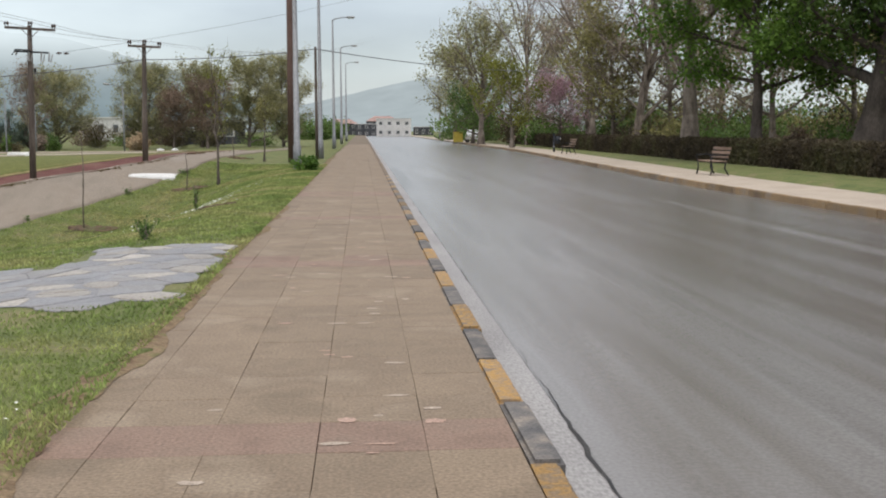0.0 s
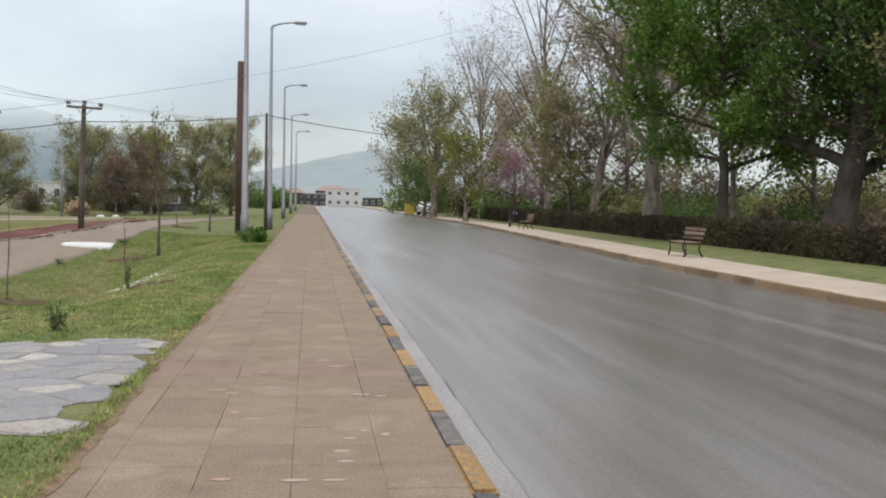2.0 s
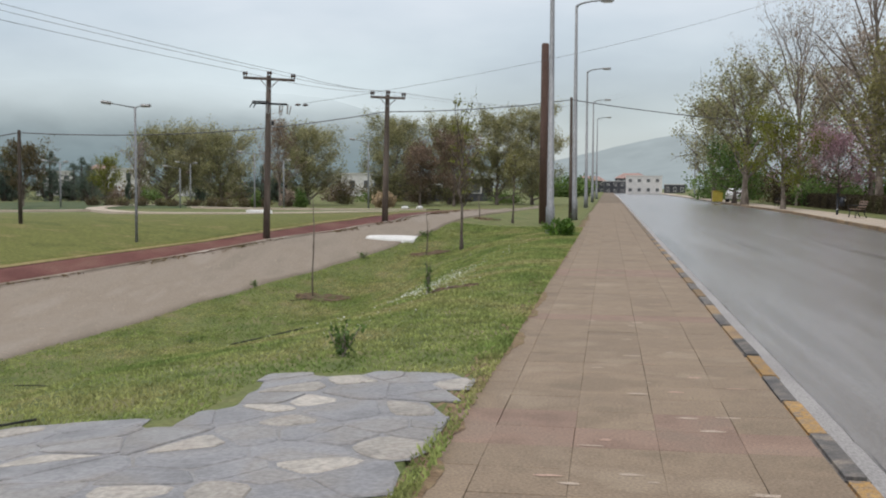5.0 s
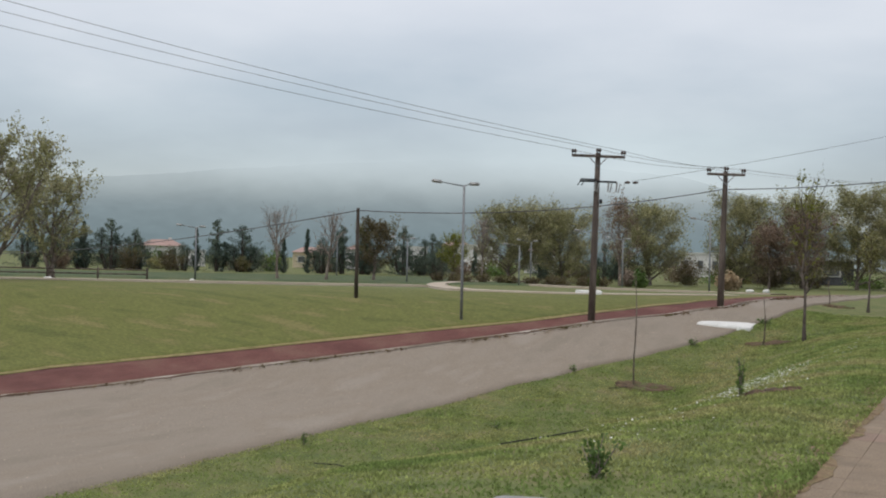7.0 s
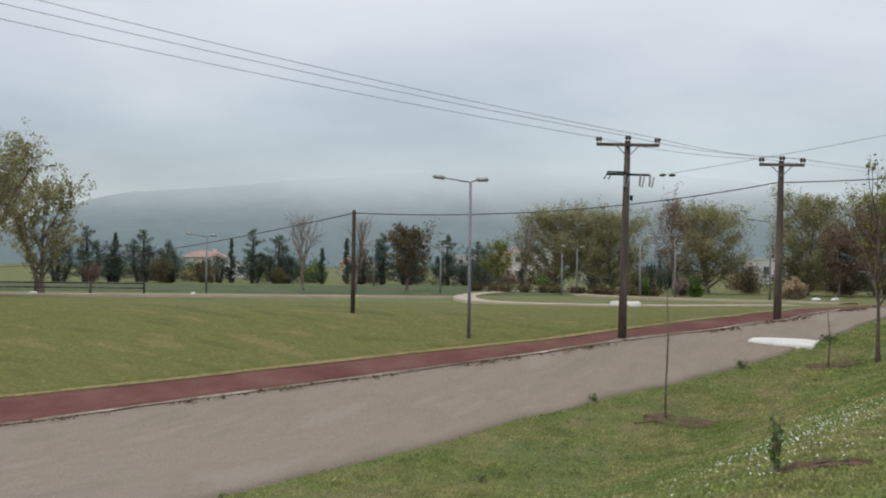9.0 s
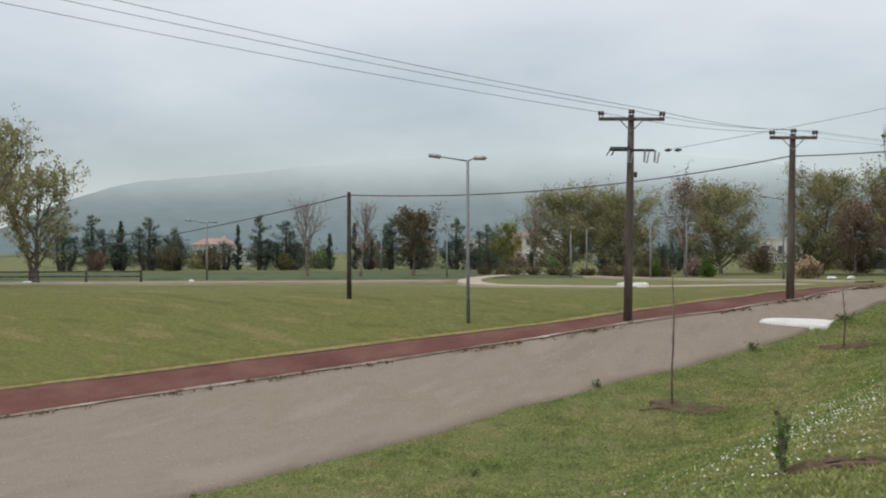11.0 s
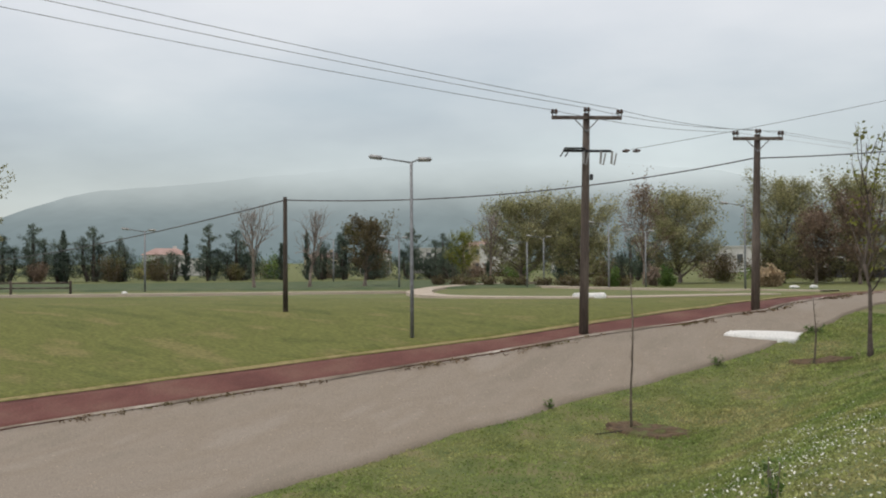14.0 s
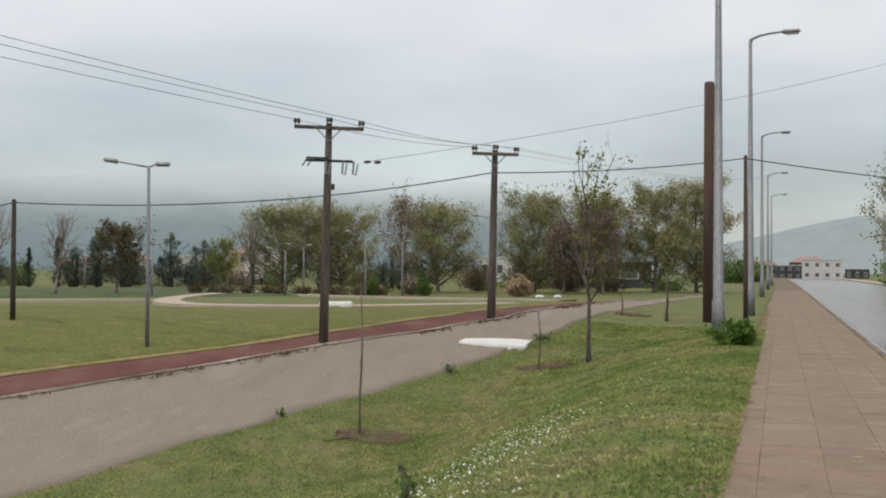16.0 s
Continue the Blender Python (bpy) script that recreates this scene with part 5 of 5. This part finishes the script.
car(12.6, 120.0, 80, "white parked car beside the far pavement")
sk = thing("recycling_bin", pose(10.6, 118.0, 0.0), "yellow recycling bin by the roadside", "bin")
part("body", bm_mesh("body", box_bm(1.0, 0.8, 1.0, 0, 0, 0.55, 0.06), M_skip), sk)
part("lid", bm_mesh("lid", box_bm(1.06, 0.86, 0.12, 0, 0, 1.1, 0.04), M_skip), sk)


# ---- bank details ----
def cover(x, y, lx, ly, yaw, h, name, lab):
    pitch = math.degrees(math.atan(zat(x, y + 0.5) - zat(x, y - 0.5)))
    bank = -math.degrees(math.atan(zat(x + 0.5, y) - zat(x - 0.5, y)))
    t = thing(name, pose(x, y, zat(x, y) + 0.02, 0.55 * pitch, 0.55 * bank, yaw), lab, "concrete cover")
    bm = bmesh.new()
    rng = np.random.default_rng(int(abs(x * 10)))
    vs = [bm.verts.new((sx * lx / 2 * k, sy * ly / 2 * k, z)) for k, z in ((1.0, -0.3), (0.97, h * 0.7), (0.8, h)) for sx, sy in ((-1, -1), (1, -1), (1, 1), (-1, 1))]
    for r in range(2):
        for i in range(4):
            bm.faces.new((vs[r * 4 + i], vs[r * 4 + (i + 1) % 4], vs[r * 4 + 4 + (i + 1) % 4], vs[r * 4 + 4 + i]))
    bm.faces.new(vs[8:12])
    bmesh.ops.subdivide_edges(bm, edges=bm.edges[:], cuts=3, use_grid_fill=True)
    for v in bm.verts:
        v.co += Vector((rng.normal(0, 0.015), rng.normal(0, 0.015), rng.normal(0, 0.006)))
    part("slab", bm_mesh("slab", bm, M_white, True), t)


cover(-7.6, 41.65, 1.7, 1.1, 4, 0.05, "concrete_cover", "rough white concrete cover slab on the gravel")
cover(-13.7, 45.9, 1.0, 0.8, 20, 0.14, "concrete_cover", "white concrete mound beyond the field")


def hose(pts, lab):
    v, f = path_tube([(x, y, zat(x, y) + 0.06) for x, y in pts], [0.009] * len(pts), 6)
    tagged(new("hose", mesh_of("hose", v, f, M_pipe, True)), lab, "hose", "irrigation hoses")


hose([(-2.95, 22.0), (-2.8, 21.92), (-2.65, 22.02), (-2.45, 21.98)], "black irrigation hose in the dug earth")
hose([(-4.9, 18.2), (-4.7, 18.5), (-4.4, 18.6), (-4.15, 18.8)], "black irrigation hose in the grass")
hose([(-8.9, 34.0), (-8.6, 34.3), (-8.35, 34.7)], "black irrigation hose beside the sapling")
hose([(-10.6, 23.0), (-10.2, 23.1), (-9.8, 23.0)], "black irrigation hose in the grass")
hose([(-5.0, 11.9), (-4.6, 12.1), (-4.2, 12.4)], "black irrigation hose on the paving edge")


def grass_blades():
    rng = np.random.default_rng(77)
    t = thing("grass", pose(0, 0, 0), "short green grass blades of the bank", "grass", kind="stuff")
    n = 330000
    y = np.where(np.arange(n) < 110000, 1.5 + 38 * rng.uniform(0, 1, n) ** 2.4, 5 + 40 * rng.uniform(0, 1, n) ** 1.15)
    xa = np.interp(y, [r[0] for r in NEAR], [r[1] for r in NEAR])
    x = -1.22 - (np.abs(xa) - 1.3) * rng.uniform(0, 1, n) ** 1.25
    keep = np.ones(n, bool)
    inside = (x > -3.05) & (x < -1.36) & (y > 9.2 + 1.2 * np.clip(x + 1.85, 0, 9)) & (y < 13.98)
    arm = (x <= -3.0) & (y > 9.0) & (y < 12.3)
    keep &= ~(inside | arm)
    patch = np.zeros(n, bool)
    for px, py, a, b in SOIL:
        patch |= ((x - px) / a) ** 2 + ((y - py) / b) ** 2 < 0.8
    keep &= ~patch
    x, y = x[keep], y[keep]
    dens = np.array([noise.noise((a * 0.6, b * 0.6, 4)) for a, b in zip(x, y)])
    k2 = rng.uniform(-0.9, 0.5, len(x)) < dens + 0.25
    x, y, dens = x[k2], y[k2], dens[k2]
    n = len(x)
    z = land(x, y) + 0.03
    tuft = np.array([noise.noise((a * 1.9, b * 1.9, 9)) for a, b in zip(x, y)])
    h = rng.uniform(0.012, 0.03, n) * (1 + 0.8 * np.clip(dens, 0, 1) + 1.6 * np.clip(tuft - 0.15, 0, 1))
    w = 0.0045 + 0.0006 * y
    a = rng.uniform(0, 6.28, n)
    d = np.stack([np.cos(a), np.sin(a), 0 * a], 1)
    b = np.stack([x, y, z], 1)
    lean = rng.normal(0, 0.5, (n, 3)) * h[:, None] * (1, 1, 0)
    v = np.stack([b - d * w[:, None], b + d * w[:, None], b + lean + np.stack([0 * h, 0 * h, h], 1)], 1).reshape(-1, 3)
    me = bpy.data.meshes.new("blades")
    me.vertices.add(3 * n)
    me.vertices.foreach_set("co", v.ravel())
    me.loops.add(3 * n)
    me.loops.foreach_set("vertex_index", np.arange(3 * n, dtype=np.int32))
    me.polygons.add(n)
    me.polygons.foreach_set("loop_start", (np.arange(n) * 3).astype(np.int32))
    me.polygons.foreach_set("loop_total", np.full(n, 3, np.int32))
    me.materials.append(M_blade)
    me.update(calc_edges=True)
    part("blades", me, t)


grass_blades()


def daisies():
    rng = np.random.default_rng(9)
    t = thing("daisies", pose(0, 0, 0), "scattered small white daisies in the grass", "flowers", kind="stuff")
    V, F = [], []
    spots = [(-4.2, 27.8, 0.9, 3.2, 460), (-3.4, 26.5, 0.6, 2.6, 300), (-3.2, 23.3, 0.6, 1.8, 110), (-4.9, 31.5, 0.9, 2.4, 130), (-5.5, 25, 1.5, 3.5, 110), (-3.6, 18.5, 1.2, 1.6, 60), (-2.9, 33, 0.6, 4.0, 80), (-1.66, 5.7, 0.12, 0.25, 26), (-1.72, 4.9, 0.2, 0.4, 24), (-6.5, 29, 2.0, 6, 90)]
    for cx, cy, sx, sy, m in spots:
        for _ in range(m):
            x, y = rng.normal(cx, sx * 0.6), rng.normal(cy, sy * 0.6)
            if x > -1.4 or y < 3 or (8.9 < y < 14.2):
                continue
            z, r = zat(x, y) + rng.uniform(0.04, 0.08), rng.uniform(0.006, 0.013)
            k = len(V)
            tx, ty = rng.normal(0, 0.4), rng.normal(0, 0.4)
            V.append((x, y, z + r * 0.3))
            V += [(x + math.cos(a) * r, y + math.sin(a) * r, z + r * (math.cos(a) * tx + math.sin(a) * ty)) for a in np.linspace(0, 2 * math.pi, 7)[:-1]]
            F += [(k, k + 1 + i, k + 1 + (i + 1) % 6) for i in range(6)]
    part("petals", mesh_of("petals", V, F, M_petal), t)


daisies()


# ---- paving pieces ----
def clip_poly(poly, nx, ny, c):
    out = []
    for i in range(len(poly)):
        a, b = poly[i], poly[(i + 1) % len(poly)]
        da, db = a[0] * nx + a[1] * ny - c, b[0] * nx + b[1] * ny - c
        if da <= 0:
            out.append(a)
        if da * db < 0:
            q = da / (da - db)
            out.append((a[0] + (b[0] - a[0]) * q, a[1] + (b[1] - a[1]) * q))
    return out


def flagstones():
    rng = np.random.default_rng(31)
    t = thing("stone_terrace", pose(0, 0, 0), "crazy-paved walkway of slate and sandy flagstones", "paving", kind="structure")

    def within(x, y, o=0.0):
        main = -3.05 - o < x < -1.36 + o and 9.2 - o + 1.2 * max(0, x + 1.85) < y < 14.05 + o
        arm = -9.6 < x <= -3.0 + o and 9.0 - o < y < 12.3 + o
        return main or arm

    seeds = [(x + rng.uniform(-0.3, 0.3), y + rng.uniform(-0.2, 0.2)) for x in np.arange(-10.2, -0.6, 0.5) for y in np.arange(8.6, 14.6, 0.36)]
    bed_v, bed_f = [], []
    for sx, sy in seeds:
        if not within(sx, sy):
            continue
        poly = [(sx - 1, sy - 1), (sx + 1, sy - 1), (sx + 1, sy + 1), (sx - 1, sy + 1)]
        for qx, qy in seeds:
            d2 = (qx - sx) ** 2 + (qy - sy) ** 2
            if 1e-9 < d2 < 4:
                nx, ny = qx - sx, qy - sy
                ln = math.sqrt(d2)
                poly = clip_poly(poly, nx / ln, ny / ln, ((qx + sx) / 2 * nx + (qy + sy) / 2 * ny) / ln)
                if len(poly) < 3:
                    break
        poly = clip_poly(poly, 1, 0, -1.31)
        if len(poly) < 3:
            continue
        if sx > -3.05:
            poly = clip_poly(poly, 0.02, 1, 13.95)
            poly = clip_poly(poly, -1, 0, 3.06) if sy > 12.2 else poly
        else:
            poly = clip_poly(poly, 0, 1, 12.3)
        if len(poly) < 3:
            continue
        k = len(bed_v)
        bed_v += [(x, y, zat(x, y) + 0.036) for x, y in poly]
        bed_f.append(tuple(range(k, k + len(poly))))
        cz = zat(sx, sy)
        top = []
        warm, squash = rng.uniform() < 0.36, rng.uniform(0.78, 1.0)
        for i, (x, y) in enumerate(poly):
            x2, y2 = poly[(i + 1) % len(poly)]
            for u in ((0.2, 0.8) if warm else (0.12, 0.88)):
                px, py = x + (x2 - x) * u, y + (y2 - y) * u
                ln = math.hypot(px - sx, py - sy)
                q = max(0.0, 1 - (0.03 if warm else 0.007) / max(ln, 0.05)) * (squash if warm else 1.0) * (1 + 0.03 * noise.noise((px * 4, py * 4, 0)))
                top.append((sx + (px - sx) * q, sy + (py - sy) * q))
        m = len(top)
        up = 0.042 + rng.uniform(-0.003, 0.004)
        V = [(x - sx, y - sy, zat(x, y) - cz + up - 0.006) for x, y in top] + [((x - sx) * 0.94, (y - sy) * 0.94, zat(x, y) - cz + up) for x, y in top] + [(x - sx, y - sy, zat(x, y) - cz + 0.02) for x, y in top]
        F = [tuple(range(m, 2 * m))] + [(i, (i + 1) % m, m + (i + 1) % m, m + i) for i in range(m)] + [(2 * m + i, 2 * m + (i + 1) % m, (i + 1) % m, i) for i in range(m)]
        part("flagstone", mesh_of("flagstone", V, F, M_stone_warm if warm else M_stone), t, pose(sx, sy, cz))
    part("mortar_bed", mesh_of("mortar_bed", bed_v, bed_f, M_mortar), t)


flagstones()


def slab_mesh(w, d, mat, seed):
    bm = box_bm(w - 0.002, d - 0.002, 0.06, 0, 0, -0.03)
    top = [f for f in bm.faces if f.normal.z > 0.9]
    es = [e for f in top for e in f.edges]
    bmesh.ops.bevel(bm, geom=es, offset=0.0018, segments=1, affect="EDGES")
    return bm_mesh("paving_slab", bm, mat)


pavement = thing("pavement", pose(0, 0, 0), "brownish square concrete slab pavement with worn reddish bands", "pavement", kind="structure")
rng = np.random.default_rng(3)
cols = [(-1.26, 0.5), (-0.76, 0.5), (-0.26, 0.5), (0.24, 0.5), (0.70, 0.42)]
kinds = {(w, red): slab_mesh(w, 0.51, M_tile_red if red else M_tile, 0) for w in (0.5, 0.42) for red in (False, True)}
rest_v, rest_f = [], []
for r in range(-8, 210):
    y = -0.14 + r * 0.51
    red = 11.6 < y < 12.9 or 5.2 < y < 5.7 or 17.9 < y < 18.5 or 24.1 < y < 25.4
    for ci, (x, w) in enumerate(cols):
        j = y + (0 if ci % 2 else 0.004) + rng.uniform(-0.004, 0.004)
        dz = rng.uniform(-0.001, 0.001)
        if 2.5 < y < 32.5:
            part("paving_slab", kinds[(w, bool(red and rng.uniform() < 0.9))], pavement, pose(x + rng.uniform(-0.002, 0.002), j, dz, rng.normal(0, 0.05), rng.normal(0, 0.05), 0))
        else:
            k = len(rest_v)
            a, b = w / 2 - 0.002, 0.2532
            rest_v += [(x - a, j - b, dz), (x + a, j - b, dz), (x + a, j + b, dz), (x - a, j + b, dz), (x - a, j - b, -0.05), (x + a, j - b, -0.05), (x + a, j + b, -0.05), (x - a, j + b, -0.05)]
            rest_f += [(k, k + 1, k + 2, k + 3), (k, k + 4, k + 5, k + 1), (k + 1, k + 5, k + 6, k + 2), (k + 2, k + 6, k + 7, k + 3), (k + 3, k + 7, k + 4, k)]
tagged(part("far_slabs", mesh_of("far_slabs", rest_v, rest_f, M_tile_rest), pavement), kind="stuff")
chips_v, chips_f, pink_v, pink_f = [], [], [], []
for i in range(80):
    y, x = rng.uniform(3, 26), rng.choice([-0.5, 0.0, 0.02, 0.25, 0.3, -0.25, 0.5]) + rng.normal(0, 0.08)
    lx, ly = rng.uniform(0.03, 0.10), rng.uniform(0.012, 0.04)
    V, F = (pink_v, pink_f) if rng.uniform() < 0.35 else (chips_v, chips_f)
    k = len(V)
    V += [(x + math.cos(a) * lx * rng.uniform(0.6, 1.1), y + math.sin(a) * ly * rng.uniform(0.6, 1.1), 0.0028) for a in np.linspace(0, 6.28, 10)[:-1]]
    F.append(tuple(range(k, k + 9)))
for y, x in ((5.75, 0.12), (5.7, 0.55)):
    k = len(pink_v)
    pink_v += [(x + math.cos(a) * 0.055 * rng.uniform(0.7, 1.15), y + math.sin(a) * 0.045 * rng.uniform(0.7, 1.15), 0.0028) for a in np.linspace(0, 6.28, 16)[:-1]]
    pink_f.append(tuple(range(k, k + 15)))
tagged(part("worn_patches", mesh_of("worn_patches", chips_v, chips_f, M_chip), pavement), kind="stuff")
tagged(part("pink_patches", mesh_of("pink_patches", pink_v, pink_f, M_chip_pink), pavement), kind="stuff")

kerb = thing("kerb", pose(0, 0, 0), "kerbstones painted in alternating worn yellow and black", "kerb", kind="structure")


def kerb_mesh(ln, mat, w=0.15, h=0.3):
    bm = box_bm(w, ln - 0.012, h, 0, 0, -h / 2)
    es = [e for e in bm.edges if all(v.co.z > -0.01 for v in e.verts)]
    bmesh.ops.bevel(bm, geom=es, offset=0.02, segments=2, affect="EDGES")
    return bm_mesh("kerbstone", bm, mat, False)


kb = {True: kerb_mesh(1.06, M_yellow), False: kerb_mesh(1.06, M_black)}
worn = {True: kerb_mesh(1.06, M_kerb_old), False: kerb_mesh(1.06, M_black)}
for i in range(-8, 150):
    y = 8.72 + i * 1.06
    part("kerbstone", kb[i % 2 == 0] if y < 17 else worn[i % 2 == 0], kerb, pose(0.985 + rng.normal(0, 0.006), y, 0.004 + rng.normal(0, 0.004), 0, rng.normal(0, 0.6), rng.normal(0, 0.25)))
kerb_far = thing("kerb_far", pose(0, 0, 0), "faded brownish kerbstones of the far pavement", "kerb", kind="structure")
ko = kerb_mesh(1.06, M_kerb_old)
for i in range(-2, 105):
    y = 8.72 + i * 1.06
    xk = float(right_kerb(y)) + 0.08
    part("kerbstone", ko, kerb_far, pose(xk + rng.normal(0, 0.006), y, 0.012 + rng.normal(0, 0.005), 0, 0, -math.degrees(math.atan(0.042)) if 30 < y < 75 else 0))


# ---- small things by the field corner ----
def rail_fence():
    t = thing("rail_fence", pose(0, 0, 0), "low brown post and rail fence by the field corner", "fence")
    pts = [(-40.9 + 1.45 * i, 36.4 + 1.5 * i) for i in range(6)]
    for x, y in pts:
        v, f = path_tube([(x, y, zat(x, y) - 0.1), (x, y, zat(x, y) + 0.5), (x, y, zat(x, y) + 0.53)], [0.05, 0.045, 0.03], 8)
        part("post", mesh_of("post", v, f, M_timber, True), t)
    for (xa, ya), (xb, yb) in zip(pts[:-1], pts[1:]):
        for h in (0.25, 0.44):
            v, f = path_tube([(xa, ya, zat(xa, ya) + h), (xb, yb, zat(xb, yb) + h)], [0.03, 0.03], 6)
            part("rail", mesh_of("rail", v, f, M_timber, True), t)


rail_fence()


def field_stone(seed, x, y, r):
    rs = np.random.default_rng(seed)
    bm = bmesh.new()
    bmesh.ops.create_icosphere(bm, subdivisions=2, radius=r, matrix=Matrix.Diagonal((1.5, 1.0, 0.6, 1)))
    for v in bm.verts:
        v.co *= 1 + rs.normal(0, 0.07)
    ob = new("stone", bm_mesh("stone", bm, M_white))
    ob.matrix_basis = pose(x, y, zat(x, y) + r * 0.35, 0, 0, rs.uniform(0, 360))
    tagged(ob, "pale boulder on the field edge grass", "stone", "pale boulders")


for i, (x, y, r) in enumerate([(-37.2, 38.4, 0.1), (-35.4, 39.9, 0.12), (-32.1, 45.1, 0.12), (-11.7, 65.8, 0.16), (-10.9, 66.0, 0.18)]):
    field_stone(500 + i, x, y, r)


def edge_litter():
    """Dry tufts and dirt along the track's edge, and loose pebbles on the gravel."""
    rng = np.random.default_rng(88)
    t = thing("dry_tufts", pose(0, 0, 0), "dry brown grass tufts along the track edge", "dry grass", kind="stuff")
    pts = []
    for _ in range(420):
        y = rng.uniform(16, 52)
        if noise.noise((y * 0.7, 2.0, 0)) + rng.uniform(-0.3, 0.3) < 0.0:
            continue
        x = np.interp(y, [r[0] for r in FAR], [r[1] for r in FAR]) + abs(rng.normal(0, 0.16)) + 0.04
        for _ in range(9):
            pts.append((x + rng.normal(0, 0.06), y + rng.normal(0, 0.08), zat(x, y) + 0.055 + rng.uniform(0, 0.05)))
    part("tufts", leaf_mesh("tufts", np.array(pts), 0.06, M_litter, rng), t)
    p = thing("pebbles", pose(0, 0, 0), "loose pale pebbles scattered on the gravel road", "pebbles", kind="stuff")
    V, F = [], []
    for _ in range(900):
        y = rng.uniform(14, 42)
        xa, xb = np.interp(y, [r[0] for r in FAR], [r[1] for r in FAR]), np.interp(y, [r[0] for r in NEAR], [r[1] for r in NEAR])
        x = xa + (xb - xa) * min(0.97, abs(rng.normal(0.62, 0.22)))
        r, k, z = rng.uniform(0.008, 0.022), len(V), zat(x, y) + 0.052
        V += [(x + r * 1.3, y, z), (x, y + r, z), (x - r * rng.uniform(0.8, 1.5), y, z), (x, y - r, z), (x + r * rng.uniform(-0.4, 0.4), y, z + r * 0.8)]
        F += [(k, k + 1, k + 4), (k + 1, k + 2, k + 4), (k + 2, k + 3, k + 4), (k + 3, k, k + 4)]
    part("pebble_scatter", mesh_of("pebble_scatter", V, F, M_chip), p)


edge_litter()
